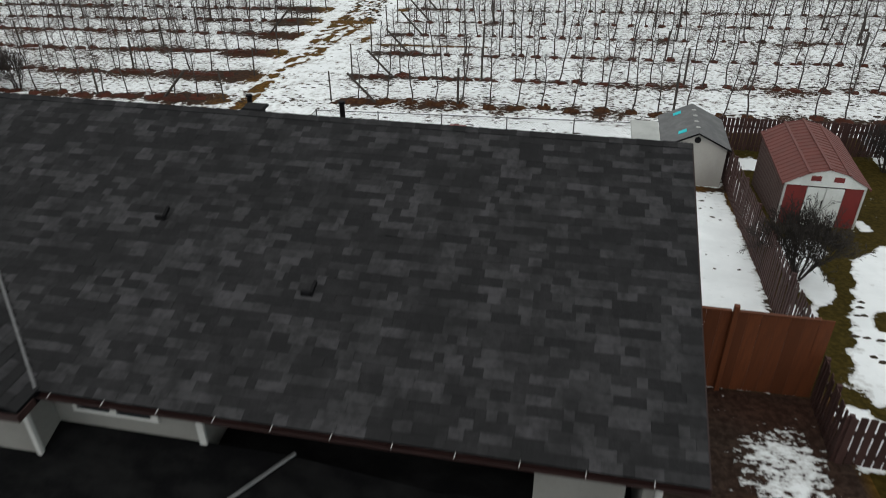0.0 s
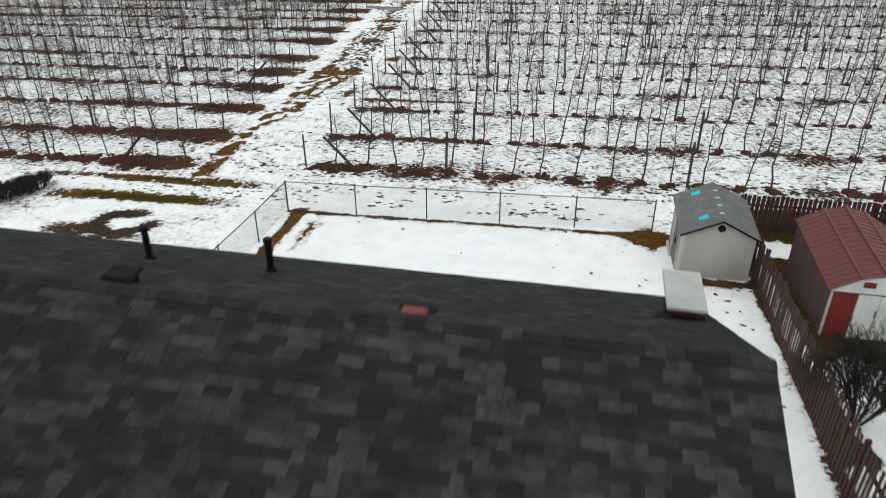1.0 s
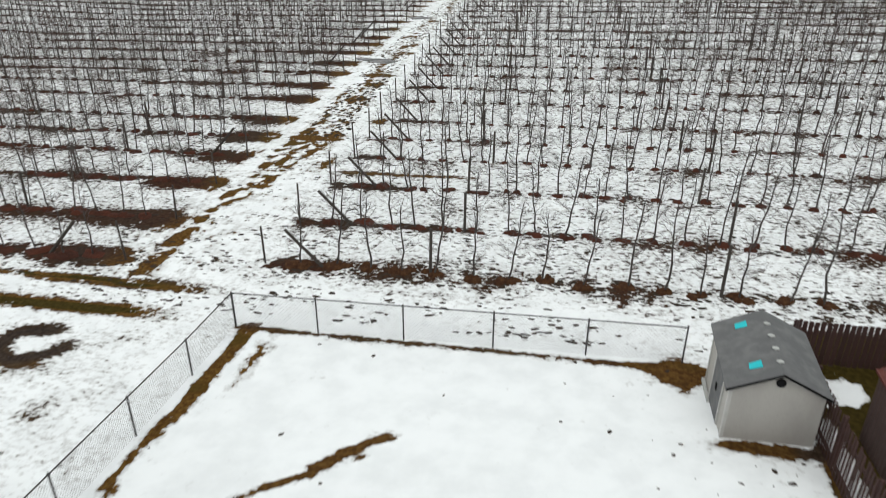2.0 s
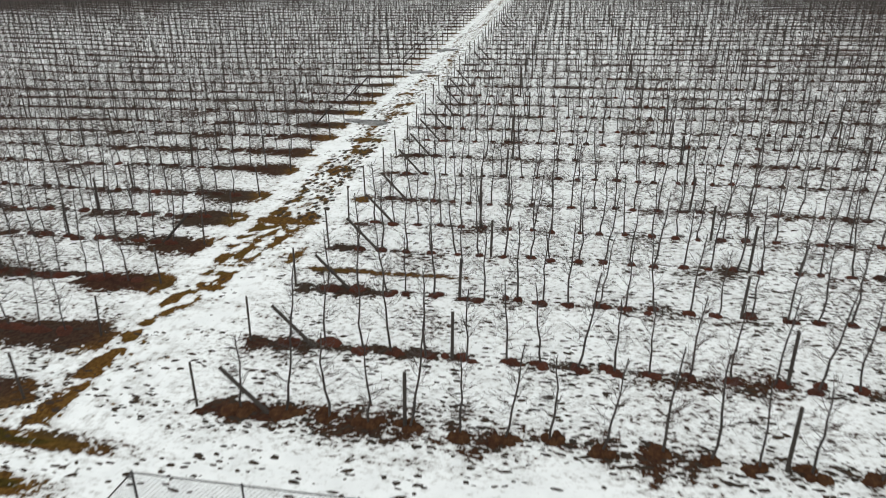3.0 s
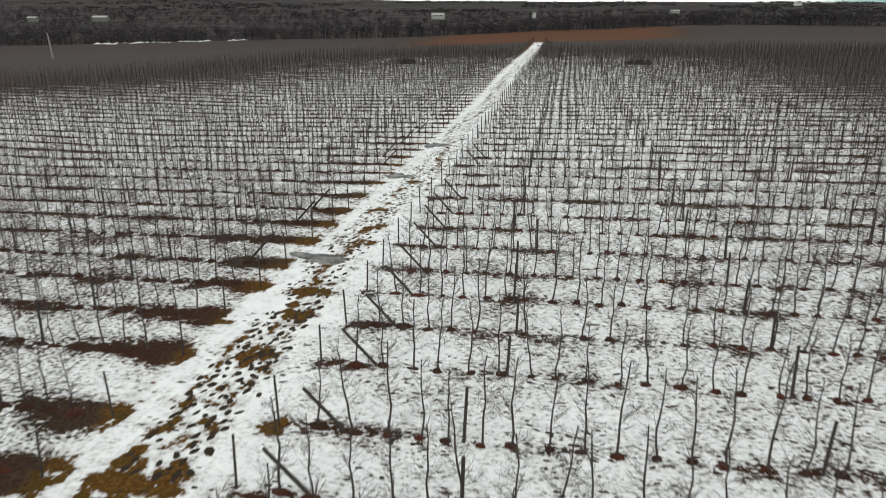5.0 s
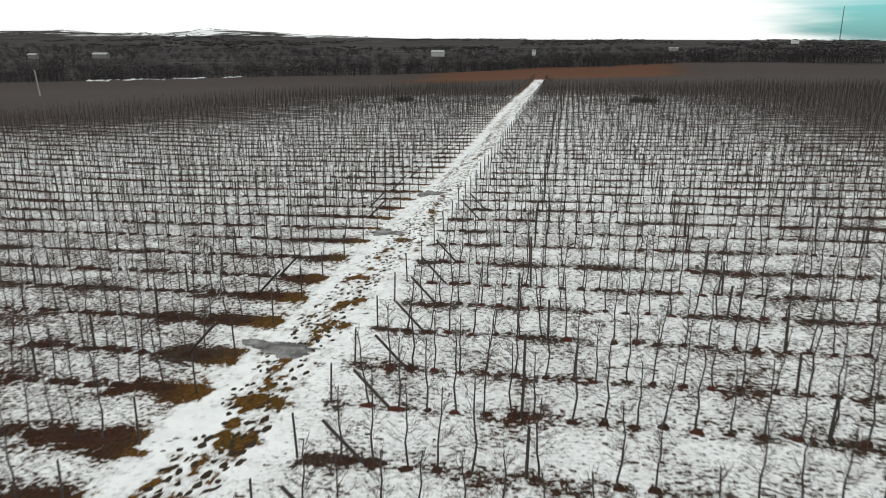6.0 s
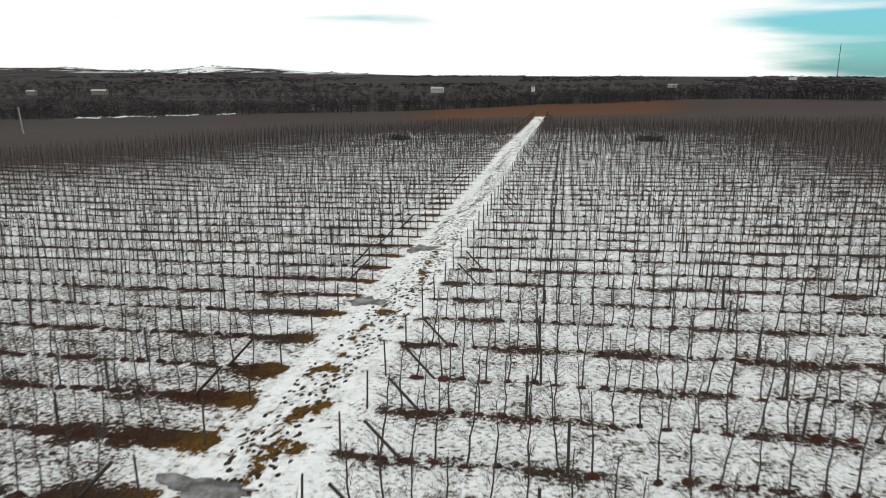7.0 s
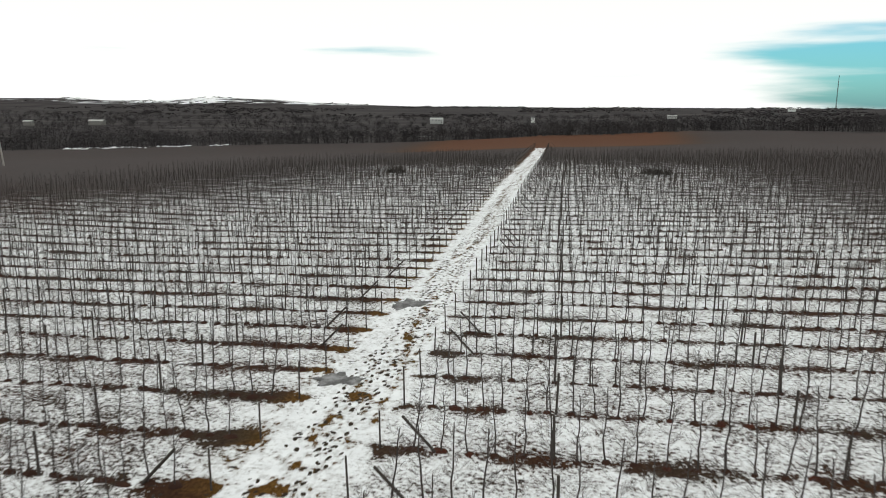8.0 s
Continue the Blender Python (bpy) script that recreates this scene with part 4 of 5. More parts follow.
def picket_fence(label, a, b_, step, h, lean=0.0, back=1, fill=0.84):
    """A dark picket fence from a to b, following the ground."""
    a, b_ = Vector(a), Vector(b_)
    run = b_ - a
    yaw = math.degrees(math.atan2(run.y, run.x))
    f = tagged(empty("picket_fence", (a.x, a.y, ground_z(a.x, a.y))), label, "fence", "picket fences")
    inv = f.matrix_basis.inverted()
    me = plank_mesh("picket", step * fill, 0.022, h, M_PICKET, 0.02)
    n = int(run.length / step)
    side = Vector((-run.y, run.x)).normalized() * back
    for i in range(n):
        p = a + run * ((i + 0.5) / n)
        z = ground_z(p.x, p.y) + 0.04 + random.uniform(-0.03, 0.03)
        m = pose(p.x, p.y, z, random.uniform(-0.8, 0.8) + lean, random.uniform(-0.6, 0.6), yaw)
        share("picket", me, f, inv @ m)
    m = max(2, round(run.length / 2.4))
    for i in range(m + 1):
        p = a + run * (i / m) + side * 0.10
        z = ground_z(p.x, p.y)
        ob = part("post", boxed(-0.045, -0.045, -0.3, 0.045, 0.045, h - 0.02, bevel=0.006), M_PICKET, f)
        ob.matrix_basis = inv @ pose(p.x, p.y, z, 0, 0, yaw)
    for k in (0.28, h - 0.35):
        for i in range(m):
            p, q = a + run * (i / m) + side * 0.035, a + run * ((i + 1) / m) + side * 0.035
            bm = bmesh.new()
            c = [(p.x, p.y), (q.x, q.y), (q.x + side.x * 0.04, q.y + side.y * 0.04), (p.x + side.x * 0.04, p.y + side.y * 0.04)]
            zs = [ground_z(*x) + k for x in ((p.x, p.y), (q.x, q.y), (q.x, q.y), (p.x, p.y))]
            slab(bm, [(x, y, z) for (x, y), z in zip(c, zs)], 0.09)
            ob = part("rail", bm, M_PICKET, f)
            ob.matrix_basis = inv
    return f


picket_fence("dark brown picket fence with gaps beside the snowy yard", (5.58, 14.2), (5.98, 31.7), 0.19, 1.62, back=-1, fill=0.52)
picket_fence("dark brown picket fence behind the red metal shed", (6.0, 31.75), (19.0, 31.55), 0.165, 1.5)
picket_fence("short dark brown picket fence beside the leaf litter", (5.62, 13.3), (5.52, 11.3), 0.165, 1.25, fill=0.55)
picket_fence("short dark brown picket fence turning across the lawn edge", (5.55, 11.2), (8.6, 11.05), 0.165, 1.2)


def board_fence():
    f = tagged(empty("board_fence", (4.2, 13.42, 2.5)), "tall orange-brown cedar board fence with a capped post", "fence")
    inv = f.matrix_basis.inverted()
    x, n = 1.95, 0
    while x < 5.42:
        w = 0.285
        me = plank_mesh("board", w - 0.006, 0.022, 2.15, M_CEDAR, 0.002)
        share("board", me, f, inv @ pose(x + w / 2, 13.42 + 0.004 * (n % 2), ground_z(x, 13.42) - 0.02, 0, 0, 0))
        x += w
        n += 1
    for px, py, top in ((3.66, 13.34, 2.36), (5.36, 13.50, 2.10), (1.9, 13.50, 2.10)):
        ob = part("post", boxed(-0.055, -0.055, -0.3, 0.055, 0.055, top, bevel=0.01), M_CEDAR, f)
        ob.matrix_basis = inv @ pose(px, py, ground_z(px, 13.4))
    for z in (0.3, 1.1, 1.85):
        ob = part("rail", boxed(1.95, 13.45, 2.5 + z, 5.4, 13.49, 2.5 + z + 0.09), M_CEDAR, f)
        ob.matrix_basis = inv
    for xa, xb in ((1.95, 3.6), (3.72, 5.36)):
        ob = part("top_rail", boxed(xa, 13.385, 4.66, xb, 13.47, 4.70, bevel=0.006), M_CEDAR, f)
        ob.matrix_basis = inv
    return f


board_fence()


def chain_fence():
    """A low chain-link fence round the yard: posts, a top rail, a bottom wire and the mesh."""
    f = tagged(empty("chain_link_fence", (-12.1, 30.86, -0.13)), "low chain-link fence with slim dark posts round the yard", "fence")
    inv = f.matrix_basis.inverted()
    h = 1.32
    back = [(-12.1 + 2.98 * i, 30.84 + 0.022 * i * 3.0) for i in range(6)]
    side = [(-12.1 + 0.03 * i, 30.84 - 3.08 * i) for i in range(6)]
    for n, p in enumerate(back + side[1:]):
        z = ground_z(*p)
        ob = part("post", rod(bmesh.new(), (0, 0, -0.2), (0, 0, h + 0.03), 0.027 if n else 0.036, sides=10), M_STEEL, f)
        ob.matrix_basis = inv @ pose(*p, z)
        part("post_cap", rod(bmesh.new(), (0, 0, h + 0.031), (0, 0, h + 0.07), 0.036, 0.015, 10), M_STEEL, ob)
    for line in (back, side):
        for p, q in zip(line, line[1:]):
            zp, zq = ground_z(*p), ground_z(*q)
            ob = part("top_rail", rod(bmesh.new(), (*p, zp + h), (*q, zq + h), 0.019, sides=8), M_STEEL, f)
            ob.matrix_basis = inv
            bm = bmesh.new()
            run = math.dist(p, q)
            cell, n = 0.13, 0
            k = int(run / cell)
            hh = h - 0.06
            for i in range(-int(hh / cell) - 1, k + 1):
                for s in (1, -1):
                    a, b_ = i * cell, i * cell + hh
                    ta, tb = max(a, 0.0), min(b_, run)
                    if tb - ta < 0.03:
                        continue
                    pts = []
                    for t in (ta, tb):
                        u = t if s > 0 else run - t
                        c = u / run
                        pts.append((p[0] + (q[0] - p[0]) * c, p[1] + (q[1] - p[1]) * c, zp + (zq - zp) * c + 0.04 + (t - a)))
                    rod(bm, pts[0], pts[1], 0.0036, sides=3)
            ob = part("wire_mesh", bm, M_WIRE, f)
            ob.matrix_basis = inv
    return f


chain_fence()

# ---- the orchard ----


def prisms(segs, sides=3):
    """Tapered bars as vertex and face arrays: segs is rows of a, b, radius at a, radius at b."""
    segs = np.asarray(segs, float).reshape(-1, 8)
    a, b, ra, rb = segs[:, :3], segs[:, 3:6], segs[:, 6], segs[:, 7]
    d = b - a
    d /= np.linalg.norm(d, axis=1, keepdims=True) + 1e-9
    ref = np.where(np.abs(d[:, 2:3]) > 0.9, [[1.0, 0, 0]], [[0, 0, 1.0]])
    u = np.cross(d, ref)
    u /= np.linalg.norm(u, axis=1, keepdims=True)
    v = np.cross(d, u)
    ang = 2 * np.pi * np.arange(sides) / sides
    ring = np.cos(ang)[None, :, None] * u[:, None] + np.sin(ang)[None, :, None] * v[:, None]
    va = a[:, None] + ring * ra[:, None, None]
    vb = b[:, None] + ring * rb[:, None, None]
    verts = np.concatenate([va, vb], 1).reshape(-1, 3)
    i = np.arange(sides)
    j = (i + 1) % sides
    quad = np.stack([i, j, j + sides, i + sides], 1)
    faces = (quad[None] + 2 * sides * np.arange(len(segs))[:, None, None]).reshape(-1, 4)
    return verts, faces


def quick_mesh(name, verts, faces, mat, flat=False):
    me = bpy.data.meshes.new(name)
    nv, nf, k = len(verts), len(faces), faces.shape[1]
    me.vertices.add(nv)
    me.vertices.foreach_set("co", np.ascontiguousarray(verts, np.float32).ravel())
    me.loops.add(nf * k)
    me.loops.foreach_set("vertex_index", np.ascontiguousarray(faces, np.int32).ravel())
    me.polygons.add(nf)
    me.polygons.foreach_set("loop_start", np.arange(nf, dtype=np.int32) * k)
    me.materials.append(mat)
    me.update(calc_edges=True)
    me.validate()
    if flat:
        me.shade_flat()
    return me


def tree_segments(rng, level):
    """One young trellised apple tree, about 2.9 m: a crooked leader with short bare laterals."""
    trunk, twigs = [], []
    h = rng.uniform(2.85, 3.5)
    n = {0: 6, 1: 3, 2: 2}[level]
    p = np.zeros(3)
    lean = rng.normal(0, 0.032, 2)
    pts = [p]
    for i in range(n):
        step = np.array([lean[0] * h / n + rng.normal(0, 0.058), lean[1] * h / n + rng.normal(0, 0.045), h / n])
        p = p + step
        pts.append(p)
    rad = [(0.043, 0.050, 0.058)[level] * (1 - 0.6 * i / n) for i in range(n + 1)]
    for i in range(n):
        trunk.append([*pts[i], *pts[i + 1], rad[i], rad[i + 1]])
    count = {0: 25, 1: 12, 2: 7}[level]
    for i in range(count):
        f = 0.26 + 0.7 * (i + rng.uniform(0, 1)) / count
        q = f * n
        k = min(n - 1, int(q))
        a = pts[k] + (pts[k + 1] - pts[k]) * (q - k)
        az = rng.uniform(0, 2 * np.pi)
        ln = rng.uniform(0.4, 0.85) * (1.15 - 0.6 * f)
        way = np.array([math.cos(az) * 1.25, math.sin(az) * 0.7, rng.uniform(0.15, 0.85)])
        way /= np.linalg.norm(way)
        r = {0: 0.0105, 1: 0.015, 2: 0.026}[level]
        if level == 0:
            m = a + way * ln * 0.5
            e = m + (way + [0, 0, rng.uniform(0.1, 0.5)]) * ln * 0.5
            twigs.append([*a, *m, r, r * 0.75])
            twigs.append([*m, *e, r * 0.75, 0.004])
            for c in range(4):
                t = rng.uniform(0.2, 0.9)
                s = a + (e - a) * t
                w = way + rng.normal(0, 0.6, 3) + [0, 0, 0.35]
                w /= np.linalg.norm(w)
                twigs.append([*s, *(s + w * rng.uniform(0.12, 0.34)), 0.0062, 0.0035])
        else:
            e = a + (way + [0, 0, 0.25]) * ln
            twigs.append([*a, *e, r, r * 0.5])
            if level == 1:
                s = a + (e - a) * 0.5
                w = way + rng.normal(0, 0.7, 3)
                w /= np.linalg.norm(w)
                twigs.append([*s, *(s + w * 0.35), 0.010, 0.006])
    return trunk, twigs


rng = np.random.default_rng(7)
VARIANTS = {lv: [tree_segments(rng, lv) for _ in range(n)] for lv, n in ((0, 14), (1, 12), (2, 10))}
NEAR_TREES = [(quick_mesh("trunk", *prisms(t, 6), M_BARK), quick_mesh("crown", *prisms(w, 3), M_TWIG)) for t, w in VARIANTS[0]]
SHEETS = {lv: [(prisms(t, 4 if lv < 1 else 3), prisms(w, 3)) for t, w in vs] for lv, vs in VARIANTS.items()}
MOUND_V = np.array([[0, 0, 1.0]] + [[0.62 * math.cos(a), 0.62 * math.sin(a), 0.72] for a in np.arange(8) * math.pi / 4] + [[math.cos(a), math.sin(a), -0.35] for a in np.arange(8) * math.pi / 4])
MOUND_F = np.array([[0, 0, 1 + i, 1 + (i + 1) % 8] for i in range(8)] + [[1 + i, 9 + i, 9 + (i + 1) % 8, 1 + (i + 1) % 8] for i in range(8)])


def orchard_plan():
    """Rows of trees and posts either side of the trail."""
    trees, posts, struts = [], [], []
    for k in range(0, 77):
        y0 = row_y(k, -15)
        xr, xl = right_end(y0), left_end(y0)
        far_r, far_l = 0.38 * y0 + 7, -0.93 * y0 - 6
        for start, stop, s in ((xr, far_r, 1), (xl, far_l, -1)):
            posts.append((start, row_y(k, start), 1))
            if (s > 0 and k < 14) or rng.uniform() < (0.35 if s > 0 else 0.42):
                struts.append((start + (rng.normal(0, 0.5) if s < 0 else 0), row_y(k, start), s))
            x = start + s * 1.55
            while (x - stop) * s < 0:
                if rng.uniform() > 0.03 and y0 < orchard_edge(x):
                    trees.append((x + rng.normal(0, 0.09), row_y(k, x) + rng.normal(0, 0.06), k, s))
                x += s * ((1.38 if k < 1 else 1.25 if k < 2 else 1.12 if s > 0 else 1.06) + rng.normal(0, 0.05))
            x = start + s * (7.5 if k or s < 0 else 6.6) + rng.normal(0, 0.35 if k > 1 else 0.05)
            while (x - stop) * s < 0:
                if y0 < orchard_edge(x):
                    posts.append((x + rng.normal(0, 0.12), row_y(k, x), 0))
                x += s * 10.7
    return trees, posts, struts


TREES, POSTS, STRUTS = orchard_plan()
sheets = {0: [], 1: [], 2: []}
mounds = []
singles = 0
single_posts = 0
for x, y, k, s in TREES:
    z = ground_top(x, y)
    close = k <= 14 and -13.5 - 0.2 * k < x < 9.5 and s > 0 and singles < 300
    yaw = rng.choice([0, 180]) + rng.normal(0, 12)
    size = rng.uniform(0.86, 1.12)
    if close:
        v = int(rng.integers(len(NEAR_TREES)))
        tr = tagged(empty("apple_tree"), "bare young apple tree on a low soil mound", "tree", "orchard trees")
        tr.matrix_basis = pose(x, y, z - 0.03, 0, 0, yaw) @ Matrix.Scale(size, 4)
        share("trunk", NEAR_TREES[v][0], tr, Matrix())
        share("crown", NEAR_TREES[v][1], tr, Matrix())
        singles += 1
    else:
        lv = 0 if y < 96 and -62 < x < 38 else 1 if y < 200 else 2
        sheets[lv].append((x, y, z - 0.03, math.radians(yaw), size))
    if y < 170:
        near_end = (s > 0 and x - right_end(y) < 3) or (s < 0 and (left_end(y) - x < 9 or rng.uniform() < 0.5))
        mounds.append((x, y, z, near_end, close))
for lv, rows in sheets.items():
    for kind in (0, 1):
        pick_rng = np.random.default_rng(40 + lv)
        vs, fs, off = [], [], 0
        for x, y, z, a, sc in rows:
            v, f = SHEETS[lv][int(pick_rng.integers(len(SHEETS[lv])))][kind]
            c, s_ = math.cos(a) * sc, math.sin(a) * sc
            w = np.stack([v[:, 0] * c - v[:, 1] * s_ + x, v[:, 0] * s_ + v[:, 1] * c + y, v[:, 2] * sc + z], 1)
            vs.append(w), fs.append(f + off)
            off += len(w)
        ob = new("orchard_trees", quick_mesh("orchard_trees", np.concatenate(vs), np.concatenate(fs), (M_BARK, M_TWIG if lv < 1 else M_TWIG_HAZED)[kind]))
        tagged(ob, ("dark trunks of bare young apple trees in rows", "bare twigs of young apple trees in rows")[kind], "orchard", kind="stuff")
vs, mound_y = [], []
MOUND_FACES = [tuple(dict.fromkeys(f)) for f in MOUND_F.tolist()]
for x, y, z, near_end, close in mounds:
    n = 5 if y < 37 else 3 if y < 42 else 2 if y < 46 else 1
    heap = []
    for _ in range(n):
        rx, ry, h = rng.uniform(0.17, 0.33), rng.uniform(0.15, 0.26), rng.uniform(0.09, 0.19)
        if near_end:
            rx, ry = rx * 1.7, ry * 1.4
        v = MOUND_V * [rx, ry, h] * (1 + rng.normal(0, 0.16, MOUND_V.shape)) + [rng.normal(0, 0.05 if n == 1 else 0.16), rng.normal(0, 0.05 if n == 1 else 0.12), 0]
        heap.append(v)
    if close:
        fs = [tuple(i + 17 * n for i in f) for n in range(len(heap)) for f in MOUND_FACES]
        ob = mesh_ob("soil_mound", np.concatenate(heap).tolist(), fs, M_TUFT if y < 37 else M_SOIL if y < 53 or rng.uniform() < 0.4 else M_SOIL_DARK, smooth=True)
        ob.matrix_basis = pose(x, y, z)
        tagged(ob, "low mound of bare reddish-brown soil round a young apple tree", "soil mound", "tree mounds")
    else:
        vs += [v + [x, y, z] for v in heap]
        mound_y += [y + rng.normal(0, 6)] * n
for first, mat in ((True, M_SOIL), (False, M_SOIL_DARK)):
    pick = [n for n, m in enumerate(mound_y) if (m < 55) == first]
    mv = np.concatenate([vs[n] for n in pick])
    mf = [tuple(i + 17 * n for i in f) for n in range(len(pick)) for f in MOUND_FACES]
    tagged(mesh_ob("soil_mounds", mv.tolist(), mf, mat, smooth=True), "low mounds of reddish soil round the first trees" if first else "low dark soil mounds round the tree bases", "soil mounds", kind="stuff")

post_mesh = []
for _ in range(4):
    b = bmesh.new()
    rod(b, (0, 0, -0.2), (rng.normal(0, 0.03), rng.normal(0, 0.03), 1.0), 0.062, 0.055, 8)
    me = bpy.data.meshes.new("post")
    b.to_mesh(me)
    b.free()
    me.materials.append(M_POST)
    post_mesh.append(me)
far_posts = []
for x, y, end in POSTS:
    z, h = ground_z(x, y), rng.uniform(1.7, 2.1) * (1.0 if not end else 0.95)
    tilt = rng.normal(0, 1.2)
    if y < 120 and -40 < x < 25 and single_posts < 160:
        ob = new("trellis_post", post_mesh[int(rng.integers(4))])
        ob.matrix_basis = pose(x, y, z, tilt, rng.normal(0, 1.5), rng.uniform(0, 360)) @ Matrix.Diagonal((1 if not end else 0.7, 1 if not end else 0.7, h, 1))
        tagged(ob, "weathered grey-brown round trellis post" if not end else "slim weathered end post of an orchard row", "post", "trellis posts")
        single_posts += 1
    else:
        far_posts.append([x, y, z, x + rng.normal(0, 0.03), y, z + h, 0.062, 0.056])
strut_far = []
for x, y, s in STRUTS:
    z = ground_z(x, y)
    seg = [x + s * 1.0, y - 0.05, z + 1.55, x + s * 2.55, y, z - 0.05, 0.062, 0.068]
    if y < 95:
        ob = part("brace_post", rod(bmesh.new(), (-s * 1.55, -0.05, 1.6), (0, 0, -0.05), 0.062, 0.07, 8), M_POST, None)
        ob.matrix_basis = pose(x + s * 2.55, y, z)
        tagged(ob, "leaning round timber brace at the end of a row", "post", "brace posts")
    else:
        strut_far.append(seg)
ob = new("distant_posts", quick_mesh("distant_posts", *prisms(far_posts + strut_far, 5), M_POST))
tagged(ob, "weathered trellis posts along the distant orchard rows", "posts", kind="stuff")

# clods, dead leaves and broken twigs on the snow, and the boot prints along the trail
LUMP_V = np.array([[0, 0, 0.9]] + [[math.cos(t), math.sin(t), 0.0] for t in np.arange(6) * math.pi / 3])
LUMP_F = np.array([[0, 0, 1 + i, 1 + (i + 1) % 6] for i in range(6)])


def scatter(name, rows, mat, label, category):
    vs, fs, off = [], [], 0
    for x, y, z, rx, ry, h, yaw in rows:
        v = LUMP_V * [rx, ry, h] * (1 + rng.normal(0, 0.22, LUMP_V.shape))
        c_, s_ = math.cos(yaw), math.sin(yaw)
        vs.append(np.stack([v[:, 0] * c_ - v[:, 1] * s_ + x, v[:, 0] * s_ + v[:, 1] * c_ + y, v[:, 2] + z], 1))
        fs.append(LUMP_F + off)
        off += len(v)
    ob = mesh_ob(name, np.concatenate(vs).tolist(), [tuple(dict.fromkeys(f)) for f in np.concatenate(fs).tolist()], mat)
    return tagged(ob, label, category, kind="stuff")


clods = []
for _ in range(44000):
    y = 31.7 + 95 * rng.uniform() ** 1.5
    x = rng.uniform(-0.75 * y - 2, 0.36 * y + 6)
    if -23 < x < -13 and y > 38 and rng.uniform() < 0.75:
        continue
    if y < 34.3 and rng.uniform() < 0.7:
        continue
    if rng.uniform() > 0.5 + 1.5 * noise.noise((x * 0.4, y * 0.7, 15.0)):
        continue
    if rng.uniform() < 0.45 and y > 34:
        k = nearest_row(x, y)[0]
        y = row_y(k, x) + rng.normal(0, 0.42)
    r0 = rng.uniform(0.03, 0.095)
    clods.append((x, y, ground_top(x, y) - 0.004, r0 * rng.uniform(1.2, 2.8), r0, r0 * rng.uniform(0.15, 0.5), rng.normal(0, 0.22)))
for _ in range(70):
    x, y = rng.uniform(-11.5, 5.4), rng.uniform(18, 31)
    if rng.uniform() < 0.45:
        x, y = rng.uniform(1.5, 5.4), rng.uniform(19, 27)
    r0 = rng.uniform(0.025, 0.085)
    clods.append((x, y, ground_top(x, y) - 0.004, r0 * rng.uniform(1.0, 1.8), r0, r0 * 0.4, rng.uniform(0, 3)))
scatter("scattered_clods", clods, M_CLOD, "small dark clods, dead leaves and twigs on the snow", "clods")
prints = []
for lane, seed_off in ((-1.05, 0.0), (-0.75, 0.3), (-0.4, 0.15), (0.25, 0.1), (0.6, 0.5), (0.9, 0.2), (1.2, 0.4)):
    y, side_ = 52.0 + seed_off, 1
    while y < 190:
        x = trail_x(y) + 0.25 + lane + 0.35 * math.sin(y * 0.11 + 2.0) + 0.12 * side_ + rng.normal(0, 0.10)
        worn = noise.noise((x * 0.5, y * 0.22, 7.0))
        if rng.uniform() < 0.62 + 0.25 * (y < 68) + 0.9 * worn:
            big = rng.uniform(0.75, 1.25) * (1.2 if y < 68 else 1.0)
            prints.append((x, y, ground_top(x, y) + 0.002, 0.105 * big, 0.20 * big, 0.012, rng.normal(0.05, 0.3)))
        side_ = -side_
        y += rng.uniform(0.45, 0.8)
for x, y in ((8.19, 18.38), (8.07, 18.03), (7.85, 17.51), (8.04, 17.55), (7.44, 16.35), (7.74, 16.33), (8.05, 16.25), (9.63, 22.01), (7.6, 15.4), (7.75, 15.2)):
    prints.append((x, y, ground_top(x, y) + 0.002, 0.13, 0.09, 0.012, 0.2))
scatter("boot_prints", prints, M_PRINT, "dark trodden boot prints along the snowy trail", "footprints")

# trellis wires of the first rows
wires = []
for k in range(0, 16):
    y0 = row_y(k, -15)
    for start, s in ((right_end(y0), 1), (left_end(y0), -1)):
        stop = start + s * 34
        for hgt in (0.75, 1.5):
            x = start
            while (stop - x) * s > 0:
                x2 = x + s * 5.35
                wires.append([x, row_y(k, x), ground_z(x, row_y(k, x)) + hgt, x2, row_y(k, x2), ground_z(x2, row_y(k, x2)) + hgt, 0.003, 0.003])
                x = x2
ob = new("trellis_wires", quick_mesh("trellis_wires", *prisms(wires, 3), M_WIRE))
tagged(ob, "thin steel trellis wires along the orchard rows", "wires", kind="stuff")

# ---- bare shrubs ----


